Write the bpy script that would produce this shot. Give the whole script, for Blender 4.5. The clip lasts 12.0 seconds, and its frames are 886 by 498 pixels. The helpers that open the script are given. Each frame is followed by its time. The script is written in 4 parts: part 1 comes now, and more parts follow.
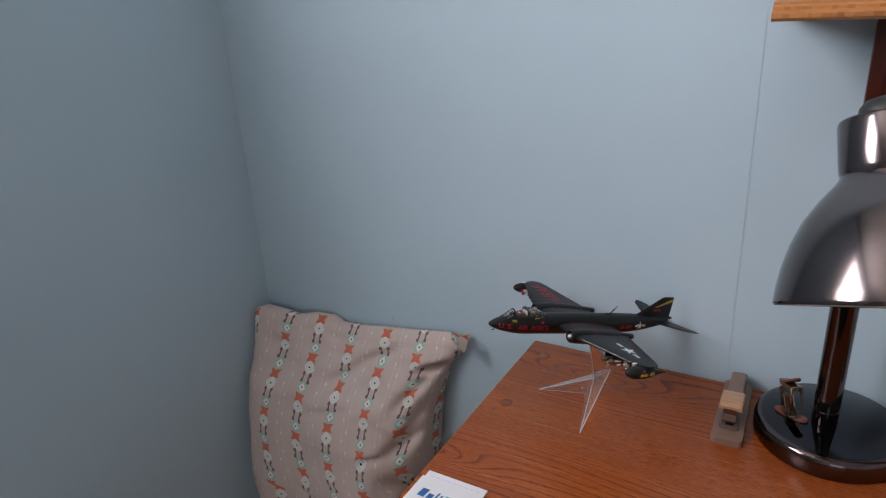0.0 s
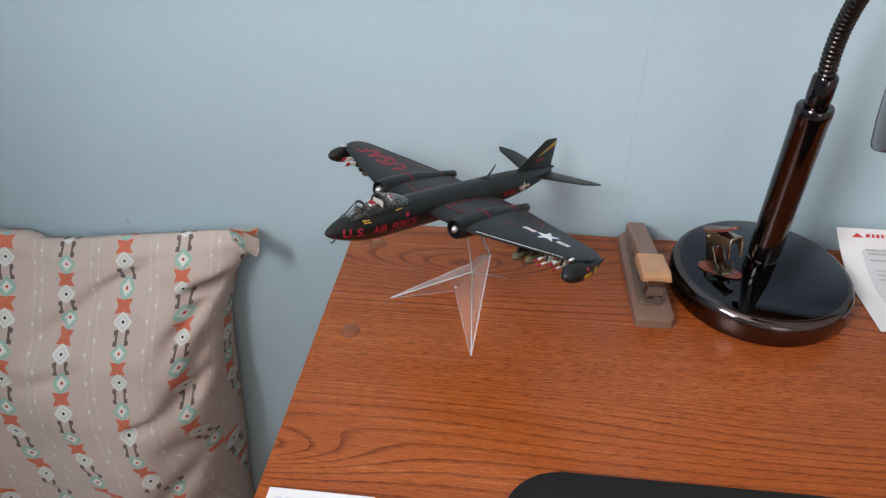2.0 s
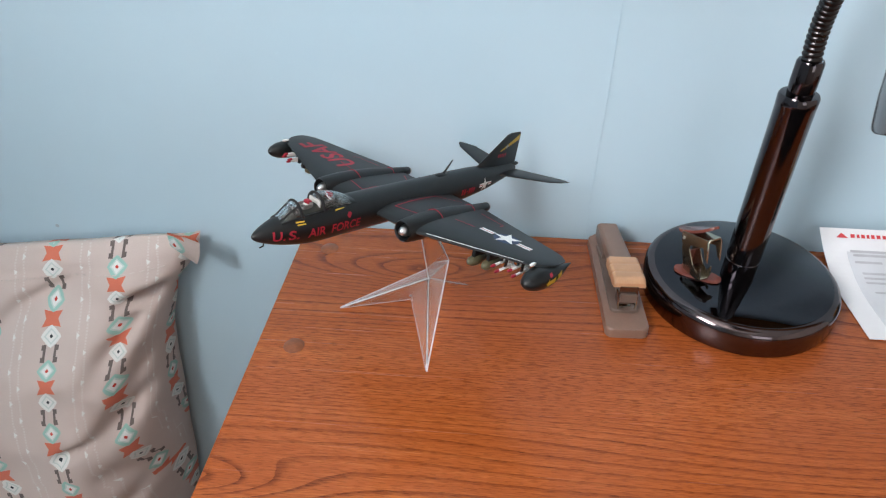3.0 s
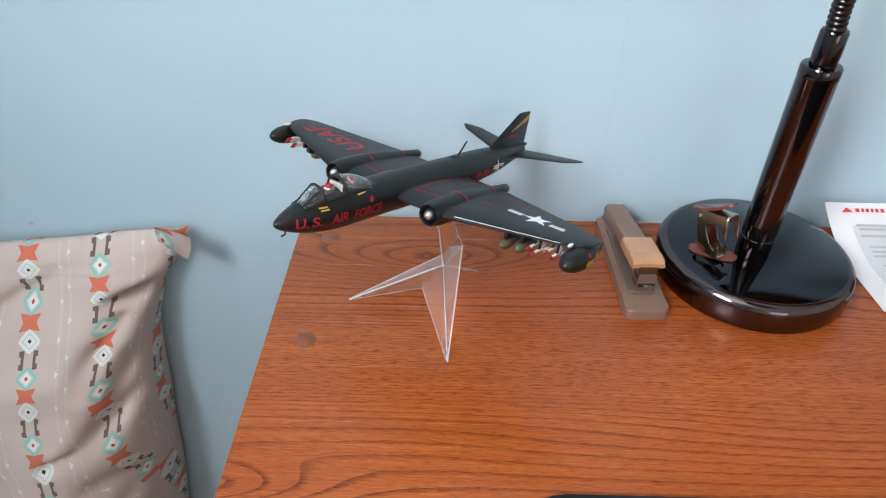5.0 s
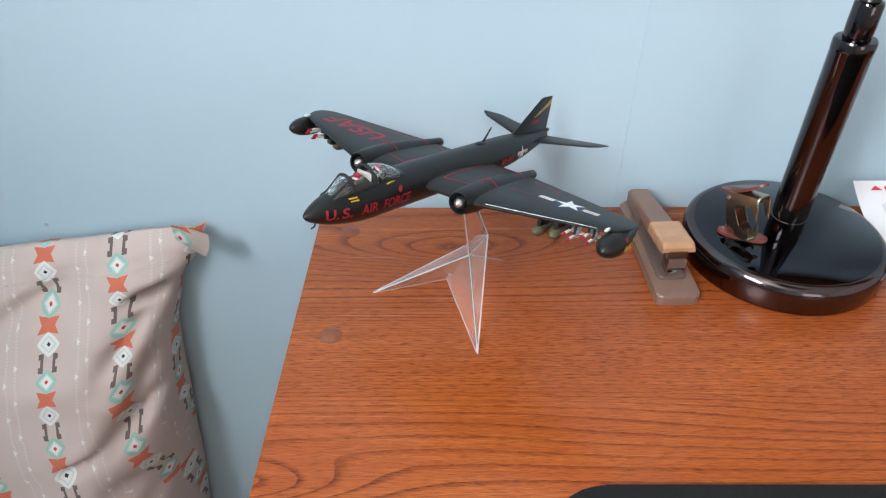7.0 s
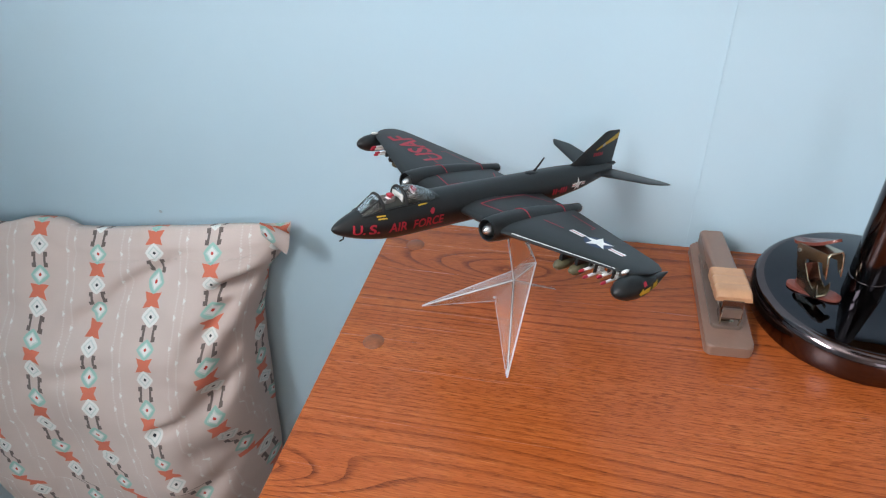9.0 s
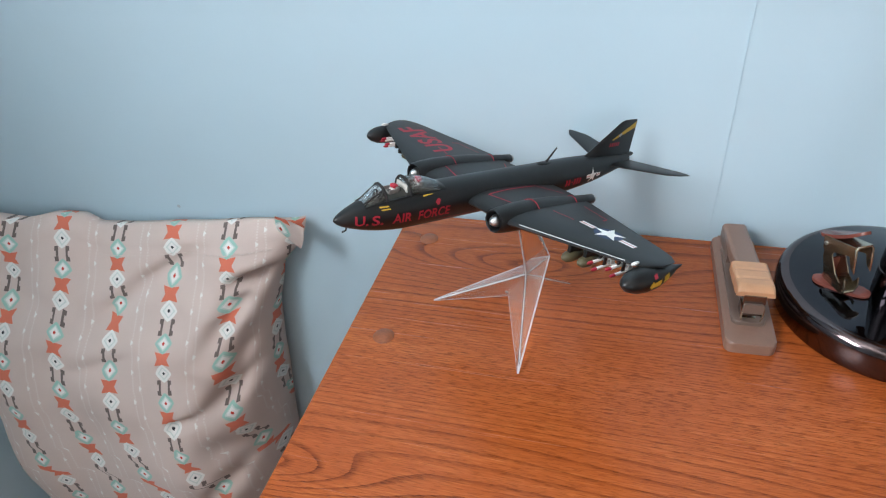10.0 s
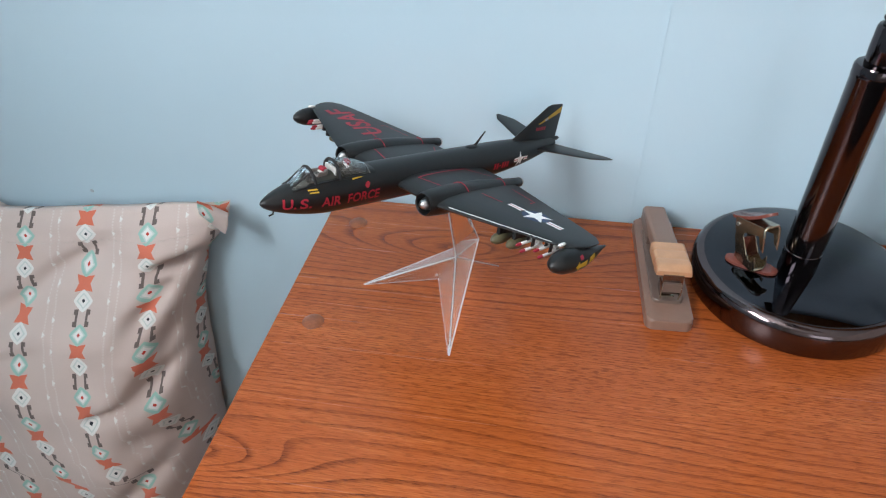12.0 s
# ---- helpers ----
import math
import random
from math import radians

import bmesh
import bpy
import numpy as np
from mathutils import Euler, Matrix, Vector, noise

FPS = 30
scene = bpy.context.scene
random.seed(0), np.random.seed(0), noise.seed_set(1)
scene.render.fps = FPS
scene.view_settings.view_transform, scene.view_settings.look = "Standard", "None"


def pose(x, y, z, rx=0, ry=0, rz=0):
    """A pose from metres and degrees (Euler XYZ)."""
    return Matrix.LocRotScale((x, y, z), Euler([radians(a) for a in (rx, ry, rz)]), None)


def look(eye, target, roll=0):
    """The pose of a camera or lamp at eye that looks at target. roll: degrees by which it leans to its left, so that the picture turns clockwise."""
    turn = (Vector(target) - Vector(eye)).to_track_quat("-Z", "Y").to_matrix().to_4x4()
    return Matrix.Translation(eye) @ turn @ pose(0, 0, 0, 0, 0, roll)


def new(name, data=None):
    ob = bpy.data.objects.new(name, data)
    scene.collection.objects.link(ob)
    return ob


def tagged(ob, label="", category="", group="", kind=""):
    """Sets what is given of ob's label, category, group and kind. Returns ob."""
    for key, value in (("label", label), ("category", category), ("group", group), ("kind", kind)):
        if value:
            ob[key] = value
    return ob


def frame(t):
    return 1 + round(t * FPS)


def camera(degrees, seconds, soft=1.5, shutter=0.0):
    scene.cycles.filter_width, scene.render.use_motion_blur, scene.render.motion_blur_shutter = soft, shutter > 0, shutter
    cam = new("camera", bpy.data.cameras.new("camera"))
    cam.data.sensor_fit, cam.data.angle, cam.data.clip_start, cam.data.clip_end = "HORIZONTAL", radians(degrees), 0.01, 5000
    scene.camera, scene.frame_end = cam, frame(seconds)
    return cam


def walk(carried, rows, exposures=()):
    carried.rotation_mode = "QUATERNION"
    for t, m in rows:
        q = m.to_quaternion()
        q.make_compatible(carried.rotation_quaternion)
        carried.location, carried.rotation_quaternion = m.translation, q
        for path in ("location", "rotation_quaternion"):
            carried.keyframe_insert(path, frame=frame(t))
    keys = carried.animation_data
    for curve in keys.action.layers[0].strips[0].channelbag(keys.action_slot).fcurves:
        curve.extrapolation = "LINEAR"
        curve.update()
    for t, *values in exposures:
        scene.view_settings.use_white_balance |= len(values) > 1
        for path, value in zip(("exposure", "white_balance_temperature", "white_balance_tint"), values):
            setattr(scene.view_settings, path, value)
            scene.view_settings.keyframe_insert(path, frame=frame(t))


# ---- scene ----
cam = camera(67.1, 12.0, 1.2)
PATH = [
    (0, (0.366, -0.841, 1.275), (-0.615, 0.735, 0.531), -3.8),
    (0.5, (0.316, -0.769, 1.229), (-0.283, 0.912, 0.324), -1.2),
    (1, (0.284, -0.689, 1.201), (-0.26, 0.922, 0.149), -0.8),
    (1.5, (0.21, -0.627, 1.18), (-0.138, 0.962, 0.017), -1.2),
    (2, (0.166, -0.585, 1.168), (-0.029, 0.993, -0.046), -0.7),
    (2.5, (0.171, -0.555, 1.149), (0.073, 1.004, -0.1), 0.9),
    (3, (0.181, -0.54, 1.135), (0.05, 1.052, -0.069), 0.3),
    (3.2, (0.177, -0.536, 1.125), (0.044, 1.049, -0.086), 0.5),
    (4.8, (0.137, -0.529, 1.116), (0.166, 1.051, -0.109), 1.6),
    (5, (0.137, -0.528, 1.118), (0.128, 1.055, -0.105), 1.2),
    (5.5, (0.133, -0.524, 1.112), (0.011, 1.053, -0.112), -1.6),
    (6, (0.125, -0.521, 1.108), (0.054, 1.053, -0.124), -2.0),
    (6.5, (0.117, -0.52, 1.109), (0.101, 1.05, -0.13), -0.6),
    (8.3, (0.156, -0.531, 1.116), (-0.008, 1.042, -0.109), -0.2),
    (8.5, (0.165, -0.529, 1.121), (-0.077, 1.039, -0.098), -0.9),
    (9, (0.185, -0.523, 1.123), (-0.223, 1.024, -0.077), -3.2),
    (9.5, (0.194, -0.518, 1.119), (-0.296, 1.008, -0.078), -4.1),
    (10, (0.198, -0.514, 1.113), (-0.298, 1.008, -0.086), -5.1),
    (10.5, (0.201, -0.511, 1.112), (-0.208, 1.026, -0.1), -4.2),
    (11, (0.201, -0.509, 1.112), (-0.138, 1.039, -0.108), -2.5),
    (11.5, (0.198, -0.51, 1.113), (-0.094, 1.036, -0.122), -1.3),
    (12, (0.197, -0.515, 1.112), (-0.086, 1.026, -0.131), -1.0),
]
walk(cam, [(t, look(eye, target, roll)) for t, eye, target, roll in PATH],
     [(0, -1.04, 6720, 19), (0.5, -0.88, 7000, 19), (1, -0.88, 7000, 18), (1.5, -0.62, 6900, 16), (2, -0.38, 6780, 13), (2.5, -0.20, 6450, 10), (3.2, -0.07, 6440, 11), (4.8, -0.02, 6380, 10), (6.5, 0.04, 6380, 10), (8.5, 0.02, 6320, 10), (12, -0.05, 6320, 10)])

# ---- light ----
world = bpy.data.worlds.new("sky")
scene.world = world
world.use_nodes = True
wn = world.node_tree.nodes
sky = wn.new("ShaderNodeTexSky")
sky.sky_type, sky.sun_disc = "NISHITA", False
sky.sun_elevation, sky.sun_rotation = radians(35), radians(120)
wn["Background"].inputs["Strength"].default_value = 0.12
world.node_tree.links.new(sky.outputs["Color"], wn["Background"].inputs["Color"])

sun = new("sun", bpy.data.lights.new("sun", "SUN"))
sun.data.energy, sun.data.angle, sun.data.color = 2.0, radians(0.5), (1.0, 0.95, 0.88)
sun.matrix_world = look((4, 2, 5), (0, 0, 0))

WALL_X, WALL_Y, FAR_X, FAR_Y, HIGH = -0.578, 0.006, 2.3, -3.0, 2.45
WIN_Y0, WIN_Y1, WIN_Z0, WIN_Z1 = -1.50, -0.80, 1.45, 2.25


def daylight(name, place, target, wide, high, watts, colour):
    lamp = new(name, bpy.data.lights.new(name, "AREA"))
    lamp.data.shape, lamp.data.size, lamp.data.size_y = "RECTANGLE", wide, high
    lamp.data.energy, lamp.data.color = watts, colour
    lamp.matrix_world = look(place, target)
    return lamp


daylight("window_daylight", (WALL_X - 0.04, (WIN_Y0 + WIN_Y1) / 2, (WIN_Z0 + WIN_Z1) / 2), (1, (WIN_Y0 + WIN_Y1) / 2, (WIN_Z0 + WIN_Z1) / 2),
         WIN_Z1 - WIN_Z0, WIN_Y1 - WIN_Y0, 64, (1.0, 0.985, 0.985))
# weak fill lamp from the south; its window is added, not known
daylight("second_window_daylight", (1.3, FAR_Y - 0.04, 1.5), (1.3, 0, 1.5), 1.1, 1.1, 8, (0.95, 0.975, 1.0))


# ---- materials ----
class Shader:
    """A node material with short calls for its nodes."""

    def __init__(self, name, rough=0.5, metal=0.0, colour=(0.5, 0.5, 0.5), spec=0.5):
        self.mat = bpy.data.materials.new(name)
        self.mat.use_nodes = True
        self.tree = self.mat.node_tree
        self.bsdf = self.tree.nodes["Principled BSDF"]
        self.set(Roughness=rough, Metallic=metal)
        self.bsdf.inputs["Base Color"].default_value = (*colour, 1)
        self.bsdf.inputs["Specular IOR Level"].default_value = spec

    def set(self, **values):
        for key, v in values.items():
            self.bsdf.inputs[key.replace("_", " ")].default_value = v

    def put(self, socket, value):
        if isinstance(value, bpy.types.NodeSocket):
            self.tree.links.new(value, socket)
        elif isinstance(value, tuple) and len(value) == 3 and socket.type == "RGBA":
            socket.default_value = (*value, 1)
        else:
            socket.default_value = value

    def coords(self, kind="Object", scale=(1, 1, 1), turn=(0, 0, 0), shift=(0, 0, 0)):
        c = self.tree.nodes.new("ShaderNodeTexCoord")
        m = self.tree.nodes.new("ShaderNodeMapping")
        m.inputs["Scale"].default_value, m.inputs["Rotation"].default_value, m.inputs["Location"].default_value = scale, turn, shift
        self.tree.links.new(c.outputs[kind], m.inputs["Vector"])
        return m.outputs["Vector"]

    def noise(self, vector, scale, detail=4.0, rough=0.55, warp=0.0):
        n = self.tree.nodes.new("ShaderNodeTexNoise")
        self.put(n.inputs["Vector"], vector)
        n.inputs["Scale"].default_value, n.inputs["Detail"].default_value = scale, detail
        n.inputs["Roughness"].default_value, n.inputs["Distortion"].default_value = rough, warp
        return n.outputs["Fac"]

    def math(self, how, a, b=0.0, c=0.0, clamp=False):
        n = self.tree.nodes.new("ShaderNodeMath")
        n.operation, n.use_clamp = how, clamp
        for s, v in zip(n.inputs, (a, b, c)):
            self.put(s, v)
        return n.outputs[0]

    def ramp(self, fac, *stops):
        n = self.tree.nodes.new("ShaderNodeValToRGB")
        self.put(n.inputs["Fac"], fac)
        e = n.color_ramp.elements
        while len(e) < len(stops):
            e.new(0.5)
        for el, (at, col) in zip(e, stops):
            el.position, el.color = at, (*col, 1) if isinstance(col, tuple) else (col, col, col, 1)
        return n.outputs["Color"]

    def mix(self, fac, a, b, how="MIX"):
        n = self.tree.nodes.new("ShaderNodeMix")
        n.data_type, n.blend_type = "RGBA", how
        self.put(n.inputs[0], fac)
        self.put(n.inputs[6], a)
        self.put(n.inputs[7], b)
        return n.outputs[2]

    def split(self, vector):
        n = self.tree.nodes.new("ShaderNodeSeparateXYZ")
        self.tree.links.new(vector, n.inputs[0])
        return n.outputs

    def bump(self, height, strength=0.3, distance=0.001):
        n = self.tree.nodes.new("ShaderNodeBump")
        n.inputs["Strength"].default_value, n.inputs["Distance"].default_value = strength, distance
        self.put(n.inputs["Height"], height)
        self.tree.links.new(n.outputs["Normal"], self.bsdf.inputs["Normal"])

    def colour(self, value):
        self.put(self.bsdf.inputs["Base Color"], value)

    def rough(self, value):
        self.put(self.bsdf.inputs["Roughness"], value)


def simple(name, colour, rough=0.5, metal=0.0, vary=0.12, scale=60.0, bump=0.0, coat=0.0, spec=0.5):
    """A material with a little uneven colour, gloss and relief."""
    s = Shader(name, rough, metal, colour, spec)
    v = s.coords()
    big, fine = s.noise(v, scale, 3), s.noise(v, scale * 9, 2)
    both = s.math("ADD", s.math("MULTIPLY", big, 0.65), s.math("MULTIPLY", fine, 0.35))
    s.colour(s.ramp(both, (0.3, tuple(c * (1 - vary) for c in colour)), (0.7, tuple(min(1, c * (1 + vary)) for c in colour))))
    s.rough(s.math("ADD", s.math("MULTIPLY", big, 0.16 * rough), rough * 0.92))
    if bump:
        s.bump(both, bump)
    if coat:
        s.set(Coat_Weight=coat, Coat_Roughness=0.05)
    return s.mat


def wall_paint(name, colour):
    s = Shader(name, 0.6, spec=0.3)
    v = s.coords()
    stains, grain = s.noise(v, 2.5, 3), s.noise(v, 420, 3)
    s.colour(s.ramp(stains, (0.3, tuple(c * 0.96 for c in colour)), (0.7, tuple(c * 1.03 for c in colour))))
    s.bump(s.math("ADD", s.math("MULTIPLY", grain, 0.5), s.math("MULTIPLY", s.noise(v, 40, 3), 0.8)), 0.12, 0.001)
    return s.mat


def oak(name, dark, mid, light, gloss=0.23, figure=()):
    """Varnished oak: long grain along x, oval figure, sharp ring lines broken into pores."""
    s = Shader(name, gloss, spec=0.38)
    v = s.coords()
    p = s.split(v)
    drift = s.noise(s.coords(scale=(1.15, 4.2, 1), shift=(0.35, 0.1, 0)), 1.5, 1.5, 0.45)
    drift2 = s.noise(s.coords(scale=(5.0, 26, 1), shift=(3, 7, 0)), 1.6, 3, 0.55)
    flow = s.math("ADD", p[1], s.math("ADD", s.math("MULTIPLY", drift, 0.07), s.math("MULTIPLY", drift2, 0.0036)))
    # a band of close, straight grain between two figured ones
    band = s.math("DIVIDE", s.math("ADD", p[1], 0.246), 0.120, clamp=True)
    smooth = s.math("MULTIPLY", s.math("MULTIPLY", band, band), s.math("SUBTRACT", 3.0, s.math("MULTIPLY", band, 2.0)))
    flow = s.math("ADD", flow, s.math("MULTIPLY", smooth, 0.34))
    close = s.math("MULTIPLY", s.math("MULTIPLY", smooth, s.math("SUBTRACT", 1.0, smooth)), 4.0)
    for cx, cy, wide, high, lift in figure:
        dx = s.math("POWER", s.math("ABSOLUTE", s.math("DIVIDE", s.math("SUBTRACT", p[0], cx), wide)), 1.5)
        dy = s.math("POWER", s.math("ABSOLUTE", s.math("DIVIDE", s.math("SUBTRACT", p[1], cy), high)), 2.0)
        flow = s.math("ADD", flow, s.math("MULTIPLY", s.math("EXPONENT", s.math("MULTIPLY", s.math("ADD", dx, dy), -1.0)), lift))
    jitter = s.noise(s.coords(scale=(55, 220, 1), shift=(6, 2, 0)), 1.0, 3, 0.6)
    ring = s.math("FRACT", s.math("ADD", s.math("MULTIPLY", flow, 84.0), s.math("MULTIPLY", jitter, 0.18)))
    line = s.ramp(ring, (0.0, 0.3), (0.03, 0.0), (0.68, 0.0), (0.90, 0.80), (0.985, 1.0))
    fibre = s.noise(s.coords(scale=(5, 420, 1)), 1.0, 3, 0.6)
    fine = s.noise(s.coords(scale=(75, 1000, 1), shift=(1, 2, 0)), 1.0, 3, 0.6)
    streak = s.noise(s.coords(scale=(2.0, 70, 1), shift=(2, 3, 0)), 1.0, 3, 0.6, 0.3)
    patch = s.noise(s.coords(scale=(1.5, 5, 1)), 2.2, 3)
    dashes = s.ramp(s.noise(s.coords(scale=(120, 1600, 1), shift=(5, 1, 0)), 1.0, 1, 0.5), (0.39, 1.0), (0.45, 0.0))
    strong = s.ramp(s.noise(s.coords(scale=(1.3, 9, 1), shift=(8, 4, 0)), 1.5, 2), (0.36, 0.60), (0.54, 1.0))
    strong = s.math("MULTIPLY", strong, s.math("SUBTRACT", 1.0, s.math("MULTIPLY", close, 0.68)))
    f = s.math("ADD", s.math("MULTIPLY", fibre, 0.22), s.math("ADD", s.math("MULTIPLY", fine, 0.48), s.math("MULTIPLY", streak, 0.26)))
    f = s.math("ADD", f, s.math("MULTIPLY", s.math("SUBTRACT", patch, 0.5), 0.30))
    col = s.ramp(f, (0.30, tuple(0.25 * d + 0.75 * m for d, m in zip(dark, mid))), (0.48, mid), (0.70, light))
    marks = s.math("MULTIPLY", s.math("MULTIPLY", line, strong), s.math("ADD", s.math("MULTIPLY", dashes, 0.35), 0.72), clamp=True)
    col = s.mix(s.math("MULTIPLY", marks, 0.88), col, dark)
    pores = s.math("MULTIPLY", dashes, s.math("ADD", s.math("MULTIPLY", close, 0.20), 0.28))
    col = s.mix(pores, col, tuple(c * 0.55 for c in dark))
    s.colour(col)
    s.rough(s.math("ADD", s.math("MULTIPLY", fibre, 0.14), gloss - 0.05))
    s.bump(s.math("SUBTRACT", s.math("MULTIPLY", fibre, 0.5), s.math("MULTIPLY", dashes, 0.5)), 0.18, 0.0004)
    return s.mat


def printed_cotton(name):
    """Taupe cotton with stripes of diamonds, brackets and bows, and rows of white arrowheads between them."""
    s = Shader(name, 0.85, spec=0.2)
    base = (0.66, 0.55, 0.505)
    uv = s.split(s.coords("UV"))
    col_w, rep = 0.0645, 0.068
    cu = s.math("DIVIDE", uv[0], col_w)
    cell = s.math("FLOOR", cu)
    x = s.math("MULTIPLY", s.math("SUBTRACT", s.math("FRACT", cu), 0.5), col_w)
    odd = s.math("FRACT", s.math("MULTIPLY", cell, 0.5))
    pv = s.math("ADD", s.math("DIVIDE", uv[1], rep), odd)
    y = s.math("MULTIPLY", s.math("FRACT", pv), rep)
    ax = s.math("ABSOLUTE", x)

    def dist(at):
        return s.math("ABSOLUTE", s.math("SUBTRACT", y, at))

    def diamond(at, wide, high):
        return s.math("LESS_THAN", s.math("ADD", s.math("DIVIDE", ax, wide), s.math("DIVIDE", dist(at), high)), 1.0)

    def box_mask(x0, x1, at, half):
        m = s.math("MULTIPLY", s.math("GREATER_THAN", ax, x0), s.math("LESS_THAN", ax, x1))
        return s.math("MULTIPLY", m, s.math("LESS_THAN", dist(at), half))

    weave = s.noise(s.coords("UV", (900, 900, 1)), 1.0, 2)
    blotch = s.noise(s.coords("UV", (14, 14, 1)), 1.0, 3)
    c = s.ramp(blotch, (0.3, tuple(k * 0.94 for k in base)), (0.7, tuple(k * 1.05 for k in base)))
    white, teal, coral, dark = (0.84, 0.85, 0.82), (0.36, 0.60, 0.53), (0.72, 0.20, 0.125), (0.085, 0.065, 0.062)
    def blob(at, wide, high):
        """A diamond with bowed sides."""
        m = s.math("POWER", s.math("DIVIDE", ax, wide), 1.25)
        return s.math("LESS_THAN", s.math("ADD", m, s.math("POWER", s.math("DIVIDE", dist(at), high), 1.25)), 1.0)

    # bow: four pointed wings that meet in a broad knot
    for at in (0.0, rep):
        tall = s.math("LESS_THAN", dist(at), s.math("ADD", s.math("MULTIPLY", ax, 0.16), 0.0064))
        waist = s.math("LESS_THAN", ax, s.math("ADD", s.math("MULTIPLY", dist(at), 0.45), 0.0060))
        c = s.mix(s.math("MULTIPLY", tall, waist), c, coral)
    # bracket pair: upright bars with feet turned outward and a nub between
    bracket = box_mask(0.0042, 0.0068, 0.034, 0.0088)
    for x0, x1, at, half in ((0.0058, 0.0086, 0.0400, 0.0026), (0.0058, 0.0086, 0.0280, 0.0026)):
        bracket = s.math("MAXIMUM", bracket, box_mask(x0, x1, at, half))
    c = s.mix(s.math("MULTIPLY", bracket, 0.85), c, dark)
    for at, ring, dot in ((0.0170, white, (0.03, 0.04, 0.05)), (0.0510, teal, (0.6, 0.07, 0.05))):
        c = s.mix(blob(at, 0.0100, 0.0112), c, ring)
        c = s.mix(diamond(at, 0.0074, 0.0082), c, (0.64, 0.71, 0.68) if ring == white else (0.60, 0.70, 0.66))
        c = s.mix(diamond(at, 0.0056, 0.0064), c, white)
        c = s.mix(blob(at, 0.0017, 0.0021), c, dot)
    # two rows of arrowheads on dotted lines, halfway between the stripes
    gap = s.math("MULTIPLY", s.math("SUBTRACT", s.math("FRACT", s.math("ADD", cu, 0.5)), 0.5), col_w)
    for at, offset in ((-0.0042, 0.0), (0.0042, 0.45)):
        q = s.math("MULTIPLY", s.math("SUBTRACT", s.math("FRACT", s.math("ADD", s.math("DIVIDE", uv[1], 0.034), offset)), 0.5), 0.034)
        tip = s.math("SUBTRACT", gap, at - 0.0017)
        head = s.math("MULTIPLY", s.math("GREATER_THAN", tip, 0.0), s.math("LESS_THAN", s.math("ADD", tip, s.math("ABSOLUTE", q)), 0.0034))
        dash = s.math("MULTIPLY", s.math("LESS_THAN", s.math("ABSOLUTE", s.math("SUBTRACT", gap, at)), 0.0009), s.math("GREATER_THAN", s.math("SINE", s.math("MULTIPLY", uv[1], 2100.0)), -0.3))
        c = s.mix(s.math("MULTIPLY", head, 0.8), c, white)
        c = s.mix(s.math("MULTIPLY", dash, 0.30), c, white)
    s.colour(s.mix(0.10, c, s.ramp(weave, (0.3, 0.12), (0.7, 0.8)), "MULTIPLY"))
    s.set(Sheen_Weight=0.15)
    s.bump(weave, 0.25, 0.0004)
    return s.mat


M_WALL = wall_paint("pale_blue_wall_paint", (0.475, 0.632, 0.725))
M_WALL_WARM = wall_paint("warm_beige_wall_paint", (0.60, 0.55, 0.51))
M_CEIL = wall_paint("white_ceiling_paint", (0.78, 0.78, 0.76))
M_CARPET = simple("beige_carpet", (0.30, 0.22, 0.16), 0.95, vary=0.25, scale=80, bump=0.6)
M_OAK = oak("varnished_oak", (0.094, 0.018, 0.0052), (0.355, 0.083, 0.0170), (0.51, 0.150, 0.032),
            figure=((0.12, -0.068, 0.105, 0.027, 0.075), (-0.004, -0.297, 0.070, 0.019, 0.056), (0.42, -0.24, 0.22, 0.035, 0.030), (0.75, -0.12, 0.16, 0.03, 0.06)))
M_OAK_EDGE = oak("oak_edge", (0.14, 0.042, 0.014), (0.28, 0.095, 0.034), (0.40, 0.16, 0.06))
M_SHELF = oak("light_oak_shelf", (0.32, 0.12, 0.035), (0.50, 0.21, 0.07), (0.60, 0.28, 0.10))
# reddish bracket wood, with the shade under the shelf put into its colour
M_BRACKET = oak("shaded_bracket_wood", (0.02, 0.005, 0.003), (0.07, 0.014, 0.009), (0.11, 0.025, 0.015))
M_PLUG = simple("dark_oak_plug", (0.235, 0.075, 0.030), 0.35, vary=0.3, scale=300)
M_BLACK = simple("satin_black_paint", (0.0075, 0.0080, 0.0085), 0.40, vary=0.25, scale=160, bump=0.03, spec=0.42)
M_BLACK_MATT = simple("matt_black", (0.010, 0.010, 0.011), 0.75, vary=0.2, scale=200, bump=0.15)
M_RED = simple("red_decal", (0.38, 0.016, 0.036), 0.5, scale=300)
M_WHITE = simple("white_decal", (0.86, 0.86, 0.84), 0.5, scale=300)
M_PINK = simple("pale_pink_decal", (0.62, 0.30, 0.28), 0.5, scale=300)
M_BLUE = simple("navy_decal", (0.02, 0.04, 0.10), 0.5, scale=300)
M_YELLOW = simple("yellow_decal", (0.62, 0.38, 0.03), 0.5, scale=300)
M_OLIVE = simple("olive_bomb_paint", (0.085, 0.075, 0.04), 0.5, scale=300)
M_SILVER = simple("bare_metal", (0.55, 0.55, 0.55), 0.3, 1.0, scale=300)
M_SEAT = simple("grey_seat_paint", (0.20, 0.18, 0.17), 0.5, scale=300)
M_BULKHEAD = simple("pale_grey_paint", (0.46, 0.45, 0.43), 0.5, scale=300)
M_COCKPIT = simple("dark_cockpit_paint", (0.035, 0.033, 0.026), 0.6, scale=300)
M_STAPLE = simple("polished_dark_steel", (0.24, 0.22, 0.21), 0.22, 1.0, scale=200)
M_SILVER_DULL = simple("silver_paint", (0.45, 0.45, 0.45), 0.45, 0.6, scale=300)
